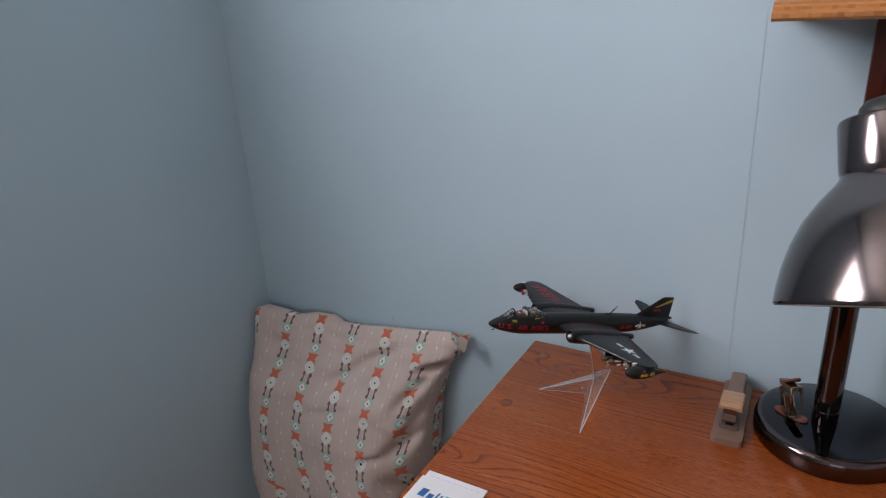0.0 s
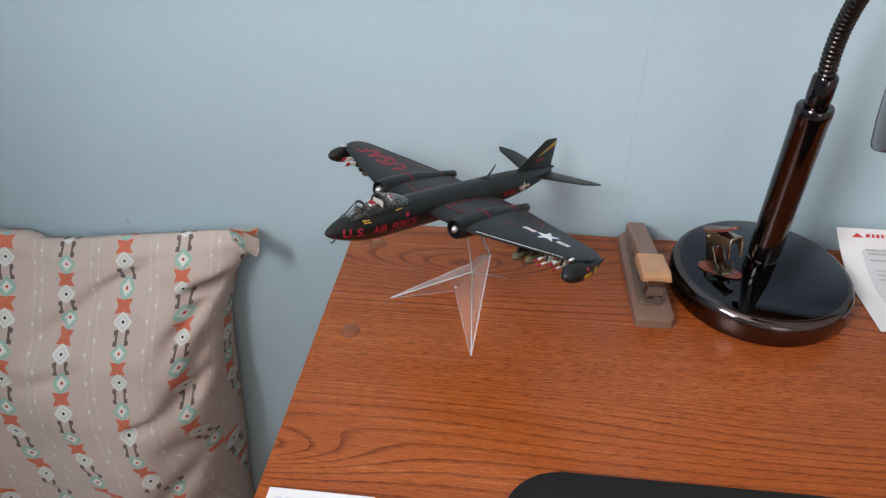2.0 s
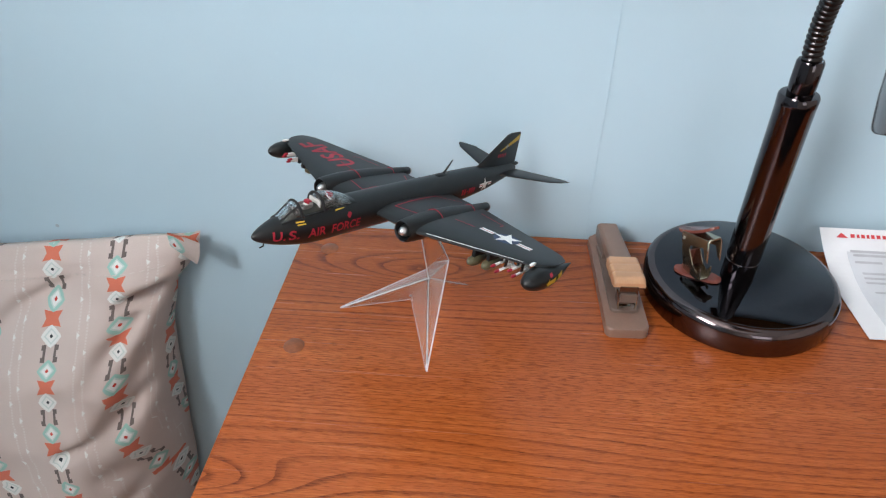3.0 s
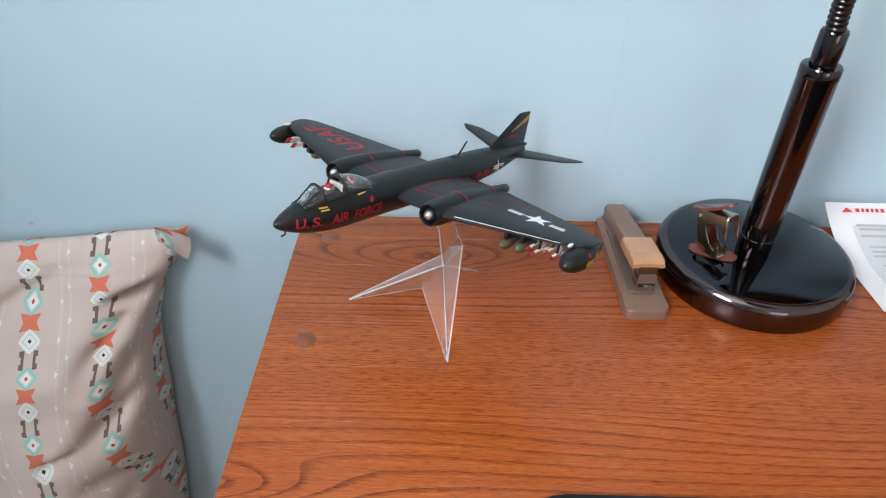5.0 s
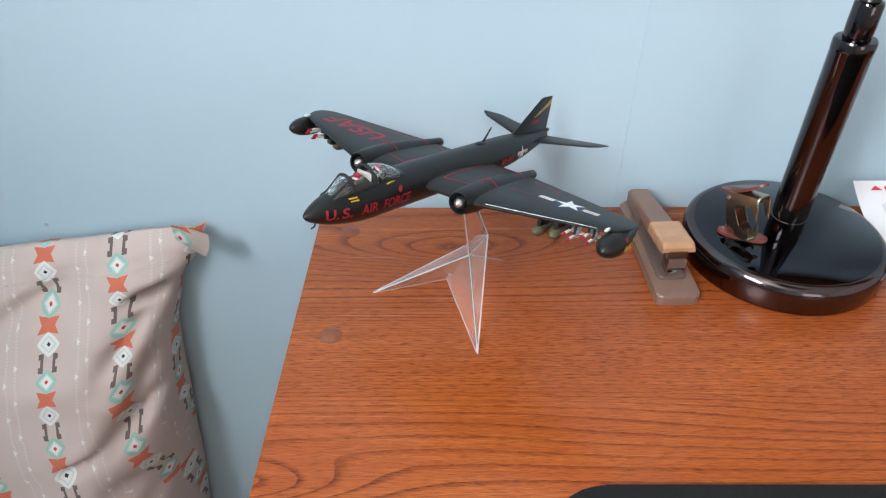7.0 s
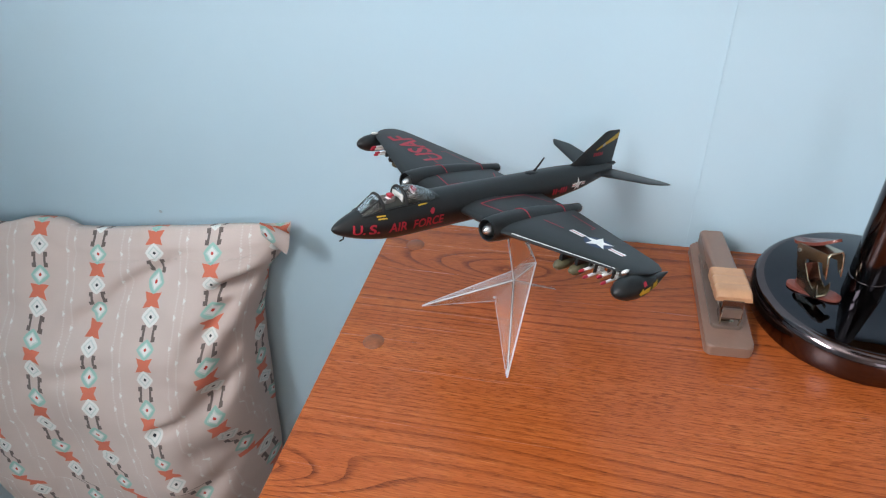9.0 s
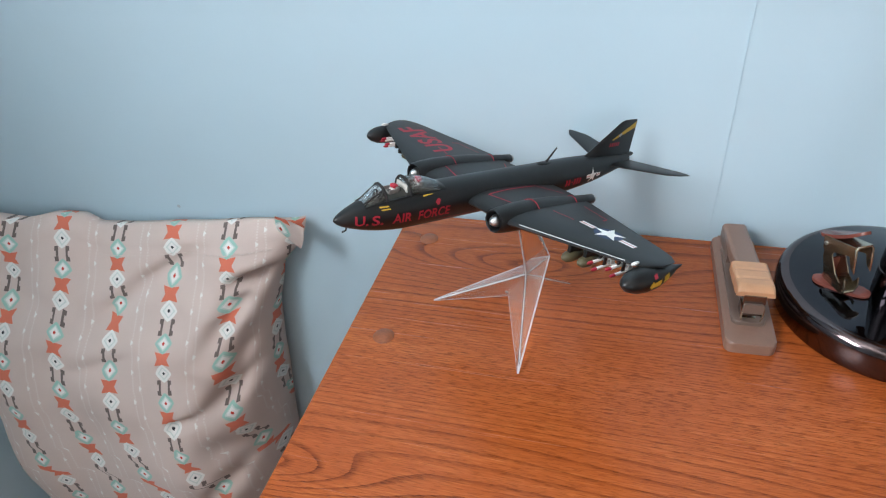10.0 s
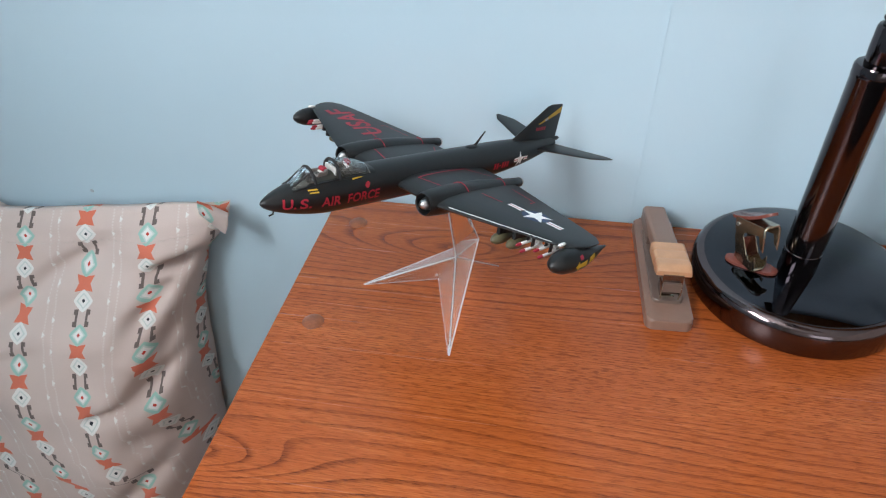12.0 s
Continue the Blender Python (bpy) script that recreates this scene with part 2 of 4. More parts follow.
M_CHROME = simple("black_chrome", (0.17, 0.14, 0.14), 0.16, 1.0, vary=0.08, scale=40)
M_CHROME_BASE = simple("dark_chrome_base", (0.125, 0.098, 0.100), 0.13, 1.0, vary=0.08, scale=40)
M_STEM = simple("dark_chrome_stem", (0.080, 0.068, 0.072), 0.10, 1.0, vary=0.08, scale=40)
M_CHROME_TOP = simple("black_gloss_base", (0.056, 0.056, 0.064), 0.03, 1.0, vary=0.06, scale=30)
M_NECK = simple("dark_gooseneck", (0.06, 0.055, 0.055), 0.28, 1.0, scale=90)
M_RUBBER = simple("black_rubber", (0.02, 0.02, 0.02), 0.5, scale=120)
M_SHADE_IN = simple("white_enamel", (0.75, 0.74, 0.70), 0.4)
M_TAUPE = simple("taupe_plastic", (0.225, 0.135, 0.100), 0.34, vary=0.08, scale=90, bump=0.05)
M_TAUPE_DARK = simple("taupe_enamel", (0.15, 0.105, 0.085), 0.3, vary=0.1, scale=90)
M_TAN = simple("tan_plastic_cap", (0.55, 0.30, 0.165), 0.33, vary=0.10, scale=110)
M_BROWN = simple("brown_plastic", (0.16, 0.048, 0.036), 0.25, vary=0.15, scale=120)
M_STEEL = simple("nickel_steel", (0.50, 0.44, 0.34), 0.25, 1.0, scale=120)
M_PAPER = simple("white_paper", (0.78, 0.78, 0.80), 0.7, vary=0.02, scale=50, bump=0.03)
M_FILM = simple("glossy_window_film", (0.66, 0.67, 0.70), 0.18, vary=0.03, scale=40)
M_INK = simple("grey_ink", (0.46, 0.46, 0.49), 0.7)
M_INK_DARK = simple("dark_ink", (0.06, 0.05, 0.06), 0.7)
M_INK_RED = simple("red_ink", (0.60, 0.05, 0.06), 0.7)
M_INK_BLUE = simple("blue_ink", (0.02, 0.13, 0.36), 0.6)
M_INK_CYAN = simple("cyan_ink", (0.10, 0.42, 0.58), 0.6)
M_INK_PINK = simple("pink_ink", (0.78, 0.13, 0.30), 0.6)
M_MAT = simple("black_mat_fabric", (0.012, 0.012, 0.012), 0.85, vary=0.3, scale=500, bump=0.35, spec=0.25)
M_CAP_YELLOW = simple("yellow_rubber", (0.62, 0.26, 0.02), 0.45, scale=140)
M_GREEN = simple("dark_green_card", (0.03, 0.055, 0.035), 0.4)
M_GREY_CARD = simple("grey_blue_card", (0.30, 0.36, 0.40), 0.3)
M_COTTON = printed_cotton("printed_taupe_cotton")
M_THREAD = simple("pale_thread", (0.62, 0.54, 0.50), 0.9, scale=500)
M_FRAME = simple("white_window_paint", (0.75, 0.75, 0.73), 0.4)


def clear_plastic(name, tint, rough=0.02, mixed=0.0, ior=1.49):
    s = Shader(name, rough, colour=tint)
    s.set(Transmission_Weight=1.0 - mixed, IOR=ior)
    s.rough(s.math("ADD", s.math("MULTIPLY", s.noise(s.coords(), 90, 3), 0.05), rough))
    return s.mat


M_ACRYLIC = clear_plastic("clear_acrylic", (0.97, 0.97, 0.97), mixed=0.06)
M_ACRYLIC_EDGE = simple("frosted_acrylic_edge", (0.52, 0.50, 0.50), 0.35, vary=0.15, scale=200)
M_CANOPY = clear_plastic("clear_canopy", (0.98, 0.99, 0.99), 0.0, 0.0, 1.35)


# ---- building helpers ----
def part(name, bm, material, parent=None, label="", smooth=True, angle=40.0):
    """Links a bmesh as one mesh object, under a thing or a part."""
    mesh = bpy.data.meshes.new(name)
    bmesh.ops.recalc_face_normals(bm, faces=bm.faces[:])
    if smooth:
        for e in bm.edges:
            e.smooth = len(e.link_faces) == 2 and e.calc_face_angle(0) < radians(angle)
        for f in bm.faces:
            f.smooth = True
    bm.to_mesh(mesh)
    bm.free()
    for m in (material if isinstance(material, (list, tuple)) else [material]):
        mesh.materials.append(m)
    ob = new(name, mesh)
    if parent is not None:
        ob.parent = parent
    if label:
        tagged(ob, label)
    return ob


def thing(name, label, category, matrix=None, group="", kind=""):
    ob = new(name)
    ob.empty_display_size = 0.02
    if matrix is not None:
        ob.matrix_world = matrix
    return tagged(ob, label, category, group, kind)


def box(x0, x1, y0, y1, z0, z1, bevel=0.0, seg=2, bm=None):
    own = bmesh.new()
    bmesh.ops.create_cube(own, size=1)
    bmesh.ops.transform(own, matrix=Matrix.Translation(((x0 + x1) / 2, (y0 + y1) / 2, (z0 + z1) / 2)) @ Matrix.Diagonal((x1 - x0, y1 - y0, z1 - z0, 1)), verts=own.verts[:])
    if bevel:
        bmesh.ops.bevel(own, geom=own.edges[:], offset=bevel, segments=seg, profile=0.6, affect="EDGES", clamp_overlap=True)
    if bm is None:
        return own
    me = bpy.data.meshes.new("join")
    own.to_mesh(me)
    own.free()
    bm.from_mesh(me)
    bpy.data.meshes.remove(me)
    return bm


def loft(rings, close=True, caps=True, bm=None):
    """Skins rings of equal length."""
    bm = bm or bmesh.new()
    made = [[bm.verts.new(p) for p in ring] for ring in rings]
    n = len(rings[0])
    for a, b in zip(made, made[1:]):
        for i in range(n if close else n - 1):
            j = (i + 1) % n
            bm.faces.new((a[i], a[j], b[j], b[i]))
    if caps and close:
        bm.faces.new(made[0])
        bm.faces.new(made[-1])
    return bm


def lathe(profile, seg=48, bm=None, caps=True):
    """Turns (radius, height) pairs about z."""
    rings = [[(r * math.cos(2 * math.pi * i / seg), r * math.sin(2 * math.pi * i / seg), z) for i in range(seg)] for r, z in profile]
    return loft(rings, True, caps, bm)


def along(points, radii, seg=14, bm=None):
    """A tube along points."""
    pts = [Vector(p) for p in points]
    rings = []
    side = None
    for i, p in enumerate(pts):
        d = (pts[min(i + 1, len(pts) - 1)] - pts[max(i - 1, 0)]).normalized()
        if side is None:
            side = d.orthogonal().normalized()
        side = (side - d * side.dot(d)).normalized()
        up = d.cross(side)
        r = radii[i] if isinstance(radii, (list, tuple)) else radii
        rings.append([p + r * (math.cos(2 * math.pi * k / seg) * side + math.sin(2 * math.pi * k / seg) * up) for k in range(seg)])
    return loft(rings, True, True, bm)


def slab(outline, z0, z1, bevel=0.0, seg=2):
    """A plate of a flat outline."""
    bm = bmesh.new()
    low = [bm.verts.new((x, y, z0)) for x, y in outline]
    high = [bm.verts.new((x, y, z1)) for x, y in outline]
    top = bm.faces.new(high)
    bm.faces.new(low[::-1])
    n = len(outline)
    for i in range(n):
        bm.faces.new((low[i], low[(i + 1) % n], high[(i + 1) % n], high[i]))
    if bevel:
        bmesh.ops.bevel(bm, geom=list(top.edges), offset=bevel, segments=seg, profile=0.5, affect="EDGES", clamp_overlap=True)
    return bm


def rounded(x0, x1, y0, y1, r, seg=8):
    out = []
    for cx, cy, a in ((x1 - r, y1 - r, 0), (x0 + r, y1 - r, 90), (x0 + r, y0 + r, 180), (x1 - r, y0 + r, 270)):
        for i in range(seg + 1):
            t = radians(a + 90 * i / seg)
            out.append((cx + r * math.cos(t), cy + r * math.sin(t)))
    return out


def lettering(text, size, bend, name, material, parent, bold=0.0, cuts=True, fit=0.0):
    """Flat letters as a mesh; bend() lays each point (x, y) on the surface."""
    cu = bpy.data.curves.new("letters", "FONT")
    cu.body, cu.size, cu.resolution_u, cu.offset = text, size, 3, bold * size
    tmp = new("letters", cu)
    bpy.context.view_layer.update()
    mesh = bpy.data.meshes.new_from_object(tmp.evaluated_get(bpy.context.evaluated_depsgraph_get()))
    bpy.data.objects.remove(tmp)
    bpy.data.curves.remove(cu)
    bm = bmesh.new()
    bm.from_mesh(mesh)
    bpy.data.meshes.remove(mesh)
    bmesh.ops.triangulate(bm, faces=bm.faces[:])
    if cuts:
        bmesh.ops.subdivide_edges(bm, edges=[e for e in bm.edges if e.calc_length() > size * 0.3], cuts=2)
    if fit:
        low, high = min(v.co.x for v in bm.verts), max(v.co.x for v in bm.verts)
        for v in bm.verts:
            v.co.x = (v.co.x - low) * fit / (high - low)
    for v in bm.verts:
        v.co = bend(v.co.x, v.co.y)
    return part(name, bm, material, parent, smooth=False)


def patch(polygon, bend, name, material, parent, cut=0.0):
    """A thin flat mark laid on a surface."""
    bm = bmesh.new()
    bm.faces.new([bm.verts.new((x, y, 0)) for x, y in polygon])
    bmesh.ops.triangulate(bm, faces=bm.faces[:])
    if cut:
        for _ in range(3):
            long = [e for e in bm.edges if e.calc_length() > cut]
            if long:
                bmesh.ops.subdivide_edges(bm, edges=long, cuts=1)
                bmesh.ops.triangulate(bm, faces=bm.faces[:])
    for v in bm.verts:
        v.co = bend(v.co.x, v.co.y)
    return part(name, bm, material, parent, smooth=False)


# ---- the room ----
T = 0.10
tagged(part("wall_north", box(WALL_X - T, FAR_X + T, WALL_Y, WALL_Y + T, 0, HIGH), M_WALL, smooth=False), "pale blue painted wall behind the desk", "wall", kind="structure")
bm = box(WALL_X - T, WALL_X, WIN_Y1, WALL_Y, 0, HIGH)
box(WALL_X - T, WALL_X, FAR_Y, WIN_Y0, 0, HIGH, bm=bm)
box(WALL_X - T, WALL_X, WIN_Y0, WIN_Y1, 0, WIN_Z0, bm=bm)
box(WALL_X - T, WALL_X, WIN_Y0, WIN_Y1, WIN_Z1, HIGH, bm=bm)
tagged(part("wall_west", bm, M_WALL, smooth=False), "pale blue painted side wall with a window opening", "wall", kind="structure")
# the south wall's opening is added to hold the fill lamp
bm = box(WALL_X - T, 0.75, FAR_Y - T, FAR_Y, 0, HIGH)
box(1.85, FAR_X + T, FAR_Y - T, FAR_Y, 0, HIGH, bm=bm)
box(0.75, 1.85, FAR_Y - T, FAR_Y, 0, 0.95, bm=bm)
box(0.75, 1.85, FAR_Y - T, FAR_Y, 2.05, HIGH, bm=bm)
tagged(part("wall_south", bm, M_WALL_WARM, smooth=False), "beige painted wall with an opening added for the fill lamp", "wall", kind="structure")
tagged(part("wall_east", box(FAR_X, FAR_X + T, FAR_Y, WALL_Y, 0, HIGH), M_WALL_WARM, smooth=False), "beige painted side wall", "wall", kind="structure")
tagged(part("floor", box(WALL_X - T, FAR_X + T, FAR_Y - T, WALL_Y + T, -0.1, 0), M_CARPET, smooth=False), "beige carpeted floor", "floor", kind="structure")
tagged(part("ceiling", box(WALL_X - T, FAR_X + T, FAR_Y - T, WALL_Y + T, HIGH, HIGH + 0.1), M_CEIL, smooth=False), "white painted ceiling", "ceiling", kind="structure")

# faint vertical joint in the wall panel, and a filled nail hole
joint = part("trim", box(0.2767, 0.2772, WALL_Y - 0.0005, WALL_Y + 0.001, 0.0, HIGH), M_WALL, smooth=False)
tagged(joint, "hairline vertical joint in the painted wall", "wall joint", kind="structure")


hole = lathe([(0.0002, 0.0006), (0.0016, 0.0006), (0.0022, 0.0)], 14)
bmesh.ops.transform(hole, matrix=pose(-0.276, WALL_Y, 0.725, 90), verts=hole.verts[:])
tagged(part("trim", hole, wall_paint("filler_paint", (0.40, 0.48, 0.54))), "small filled nail hole in the wall", "nail hole", kind="structure")


# ---- the desk ----
DESK = 0.75
desk = thing("desk", "varnished reddish oak desk standing against a blue wall", "desk", pose(0, 0, 0))
part("desktop", box(0.0, 1.45, -0.62, -0.001, DESK - 0.025, DESK, 0.003), M_OAK, desk)
part("side_panel", box(0.02, 0.04, -0.58, -0.03, 0.0, DESK - 0.025, 0.002), M_OAK_EDGE, desk)
part("side_panel", box(1.41, 1.43, -0.58, -0.03, 0.0, DESK - 0.025, 0.002), M_OAK_EDGE, desk)
part("back_panel", box(0.04, 1.41, -0.05, -0.035, 0.25, DESK - 0.025, 0.002), M_OAK_EDGE, desk)
for x, y in ((0.031, -0.040), (0.031, -0.170)):
    bm = lathe([(0.0002, 0.0), (0.0082, 0.0), (0.0084, 0.0003), (0.0078, 0.0008), (0.0002, 0.0009)], 24)
    bmesh.ops.translate(bm, verts=bm.verts[:], vec=(x, y, DESK - 0.0002))
    part("plug", bm, M_PLUG, desk, "dark round wooden screw plug")


# ---- pillow ----
def pillow():
    x0, top = -0.572, 0.738
    nu, nv = 96, 140

    def table(z, pts):
        for (a, da), (b, db) in zip(pts, pts[1:]):
            if z <= b:
                k = (z - a) / (b - a)
                k = k * k * (3 - 2 * k) * 0.4 + k * 0.6
                return da + (db - da) * k
        return pts[-1][1]

    def depth(z):
        return table(z, ((0.0, 0.06), (0.05, 0.12), (0.2, 0.155), (0.4, 0.150), (0.52, 0.130), (0.60, 0.106), (0.65, 0.068), (0.69, 0.042), (0.72, 0.026), (0.738, 0.010)))

    def right_edge(z):
        return table(z, ((0.0, -0.235), (0.25, -0.215), (0.40, -0.195), (0.55, -0.178), (0.61, -0.170), (0.67, -0.152), (0.70, -0.130), (0.72, -0.117), (0.738, -0.112)))

    # length of cloth down from the top edge
    run = [0.0] * (nv + 1)
    for j in range(nv - 1, -1, -1):
        za, zb = top * j / nv, top * (j + 1) / nv
        run[j] = run[j + 1] + math.hypot(zb - za, depth(za) - depth(zb))

    def surface(i, j, front, flat=False):
        u, v = i / nu, j / nv
        z = top * v
        sag = table(u, ((0.0, -0.036), (0.04, -0.023), (0.10, -0.027), (0.20, -0.034), (0.30, -0.023), (0.38, -0.022), (0.42, -0.032), (0.50, -0.029), (0.70, -0.017), (0.90, -0.004), (1.0, 0.0)))
        sag *= max(0.0, v - 0.5) / 0.5
        right = right_edge(z)
        x = x0 + (right - x0) * u
        fat = max(0.0, 1 - max(0.0, (u - 0.58) / 0.42) ** 3.2) ** 0.54
        fat *= max(0.0, 1 - max(0.0, (0.28 - u) / 0.28) ** 2) ** 0.5 * 0.90 + 0.10
        edge = min(u, 1 - u, 1 - v, v)
        d = depth(z) * fat
        out = 0.036 * max(0.0, 1 - u / 0.35) ** 1.5
        p = Vector((u * 3.2, v * 4.5, 1.7))
        folds = 0.010 * noise.noise(Vector((u * 2.0 + v * 3.1, v * 1.3 - u * 1.1, 0.4))) + 0.006 * noise.noise(p * 1.9)
        side = max(0.0, (u - 0.72) / 0.28) * max(0.0, min(1.0, (v - 0.3) / 0.2))
        folds += side * 0.015 * (1 - 2 * abs(noise.noise(Vector((u * 5.0, v * 16.0 + u * 6.0, 2.2)))))
        crease = 0.0
        for cu, cv, ang, length, wide, deep in ((0.95, 0.915, 8, 0.06, 0.016, 0.024), (0.92, 0.87, 55, 0.12, 0.030, 0.012), (0.50, 0.965, 0, 0.60, 0.006, 0.0026),
                                                (0.93, 0.735, 32, 0.10, 0.034, 0.022), (0.955, 0.80, 62, 0.09, 0.024, 0.010), (0.80, 0.70, 12, 0.045, 0.016, 0.012),
                                                (0.60, 0.90, 33, 0.17, 0.030, 0.012), (0.42, 0.985, -70, 0.05, 0.022, 0.008), (0.55, 0.80, 14, 0.16, 0.020, 0.004),
                                                (0.20, 0.90, -30, 0.14, 0.040, 0.008), (0.93, 0.60, -40, 0.10, 0.030, 0.014), (0.84, 0.52, 40, 0.16, 0.035, 0.012), (0.40, 0.55, 65, 0.25, 0.06, 0.006)):
            a = radians(ang)
            du, dv = u - cu, (v - cv) * 1.6
            s, t = du * math.cos(a) + dv * math.sin(a), -du * math.sin(a) + dv * math.cos(a)
            crease += deep * math.exp(-(t / wide) ** 2) * math.exp(-(s / length) ** 4)
        k = 0.0 if flat else min(1.0, edge / 0.06) * min(1.0, d / 0.035)
        if front:
            return (x, -0.006 - out - d + (crease - folds) * k, z + sag)
        return (x, -0.002 - out * 0.6 - 0.02 * min(1, edge / 0.2), z + sag)

    bm = bmesh.new()
    uvl = bm.loops.layers.uv.new("UVMap")
    grid = {}
    for front in (True, False):
        for i in range(nu + 1):
            for j in range(nv + 1):
                rim = i in (0, nu) or j in (0, nv)
                if rim and not front:
                    grid[front, i, j] = grid[True, i, j]
                else:
                    grid[front, i, j] = bm.verts.new(surface(i, j, front))
    # cloth lengths across each row, counted from one printed stripe
    across = {}
    for j in range(nv + 1):
        pts = [Vector(surface(i, j, True, True)) for i in range(nu + 1)]
        mid = min(range(nu + 1), key=lambda i: abs(pts[i].x + 0.196))
        across[mid, j] = pts[mid].x + 0.196
        for i in range(mid + 1, nu + 1):
            across[i, j] = across[i - 1, j] + math.hypot(pts[i].x - pts[i - 1].x, pts[i].y - pts[i - 1].y)
        for i in range(mid - 1, -1, -1):
            across[i, j] = across[i + 1, j] - math.hypot(pts[i].x - pts[i + 1].x, 0.6 * (pts[i].y - pts[i + 1].y))
    for i in range(nu + 1):
        for j in range(nv + 1):
            k = min(1.0, max(0.0, (i / nu - 0.68) / 0.26))
            z = top * j / nv - 0.540
            across[i, j] += math.exp(-(z / (0.085 if z > 0 else 0.28)) ** 2) * (0.013 + 0.013 * k * k * (3 - 2 * k))
    mark = run[round(0.678 / top * nv)]
    for front in (True, False):
        for i in range(nu):
            for j in range(nv):
                keys = ((i, j), (i + 1, j), (i + 1, j + 1), (i, j + 1))
                f = bm.faces.new([grid[front, a, b] for a, b in (keys if front else keys[::-1])])
                for loop, (a, b) in zip(f.loops, keys if front else keys[::-1]):
                    loop[uvl].uv = (across[a, b] / 1.14 + 0.0645 * 10.5, (run[b] - mark) / 1.14 + 0.017 + 0.68)
    ob = part("pillow", bm, M_COTTON, None, angle=80)
    tagged(ob, "taupe cotton pillow with coral and teal diamonds, against the wall", "pillow")
    # hem stitching below the top edge
    bm = bmesh.new()
    for i in range(44, 92, 2):
        p, q = Vector(surface(i, nv - 6, True)), Vector(surface(i + 1, nv - 6, True))
        lift = Vector((0.0004, -0.0012, 0.0008))
        along([p + lift, q + lift], 0.00055, 5, bm)
    part("hem_stitching", bm, M_THREAD, ob, "pale stitched hem line")
    # folded corner of the case: an open curl of cloth
    bm = bmesh.new()
    uvl = bm.loops.layers.uv.new("UVMap")
    rows = []
    for k in range(13):
        t = k / 12
        c = Vector((-0.140 + 0.031 * t, -0.020 - 0.010 * t, 0.733 - 0.010 * t))
        w = 0.011 + 0.005 * t
        row = []
        for i in range(21):
            a = radians(-20 + 255 * i / 20)
            r = w * (0.72 + 0.28 * math.cos(a - 1.1)) * (1 + 0.10 * math.sin(3 * a + 4 * t))
            row.append(bm.verts.new((c.x + 0.30 * r * math.cos(a) + 0.006 * t * math.sin(a), c.y - 0.62 * r * math.cos(a), c.z + r * math.sin(a))))
        rows.append(row)
    for k, (p, q) in enumerate(zip(rows, rows[1:])):
        for i in range(20):
            f = bm.faces.new((p[i], p[i + 1], q[i + 1], q[i]))
            for loop, (kk, ii) in zip(f.loops, ((k, i), (k, i + 1), (k + 1, i + 1), (k + 1, i))):
                loop[uvl].uv = (0.0645 * 3.42 + 0.028 * kk / 12, 0.010 + 0.048 * ii / 20)
    bmesh.ops.solidify(bm, geom=bm.faces[:], thickness=0.0012)
    part("case_corner", bm, M_COTTON, ob, angle=80)


pillow()


# ---- model aeroplane ----
def fus(x):
    """Fuselage: half width, half height, height of the middle at x metres behind the nose."""
    pts = ((0.0, 0.0005, -0.0032), (0.003, 0.0032, -0.0032), (0.010, 0.0064, -0.0029), (0.022, 0.0099, -0.0026), (0.040, 0.0126, -0.0025), (0.060, 0.0131, -0.0022), (0.165, 0.0129, -0.0020),
           (0.195, 0.0123, -0.0012), (0.225, 0.0101, 0.0), (0.255, 0.0062, 0.0020), (0.266, 0.0045, 0.0030), (0.272, 0.0025, 0.0034))
    x = min(max(x, 0.0), 0.272)
    for k, ((a, ra, za), (b, rb, zb)) in enumerate(zip(pts, pts[1:])):
        if x <= b:
            def slope(m):
                if m in (0, len(pts) - 1):
                    return None
                return (pts[m + 1][1] - pts[m - 1][1]) / (pts[m + 1][0] - pts[m - 1][0])
            t, h = (x - a) / (b - a), b - a
            lin = (rb - ra) / h
            s0, s1 = slope(k), slope(k + 1)
            s0, s1 = lin * 1.6 if s0 is None else s0, lin if s1 is None else s1
            r = (2 * t ** 3 - 3 * t * t + 1) * ra + (t ** 3 - 2 * t * t + t) * h * s0 + (-2 * t ** 3 + 3 * t * t) * rb + (t ** 3 - t * t) * h * s1
            return r * 0.98, r, za + (zb - za) * t


def wing_edges(y):
    """Leading edge, trailing edge and height of the wing at y metres from the middle."""
    y = abs(y)
    if y < 0.05:
        return 0.0905, 0.172 - 0.004 * y / 0.05, -0.0015 + 0.03 * y
    t = (y - 0.05) / 0.083
    return 0.0905 + 0.0235 * t, 0.168 - 0.026 * t, 0.0 + 0.062 * (y - 0.05)


def foil(t, thick):
    t = min(max(t, 0), 1)
    return 5 * thick * (0.2969 * math.sqrt(t) - 0.126 * t - 0.3516 * t * t + 0.2843 * t ** 3 - 0.1036 * t ** 4)


def wing_top(x, y):
    le, te, z = wing_edges(y)
    c = te - le
    thick = 0.13 - 0.045 * min(1, abs(y) / 0.135)
    return z + c * foil((x - le) / c, thick)


def wing_rings(stations, edges, thick0, thick1, n=14):
    rings = []
    for y in stations:
        le, te, z = edges(y)
        c = te - le
        th = thick0 + (thick1 - thick0) * min(1, abs(y) / abs(stations[-1]))
        ring = []
        for k in range(n + 1):
            t = (1 - math.cos(math.pi * k / n)) / 2
            ring.append((le + c * t, y, z + c * foil(t, th)))
        for k in range(n - 1, 0, -1):
            t = (1 - math.cos(math.pi * k / n)) / 2
            ring.append((le + c * t, y, z - c * foil(t, th)))
        rings.append(ring)
    return rings


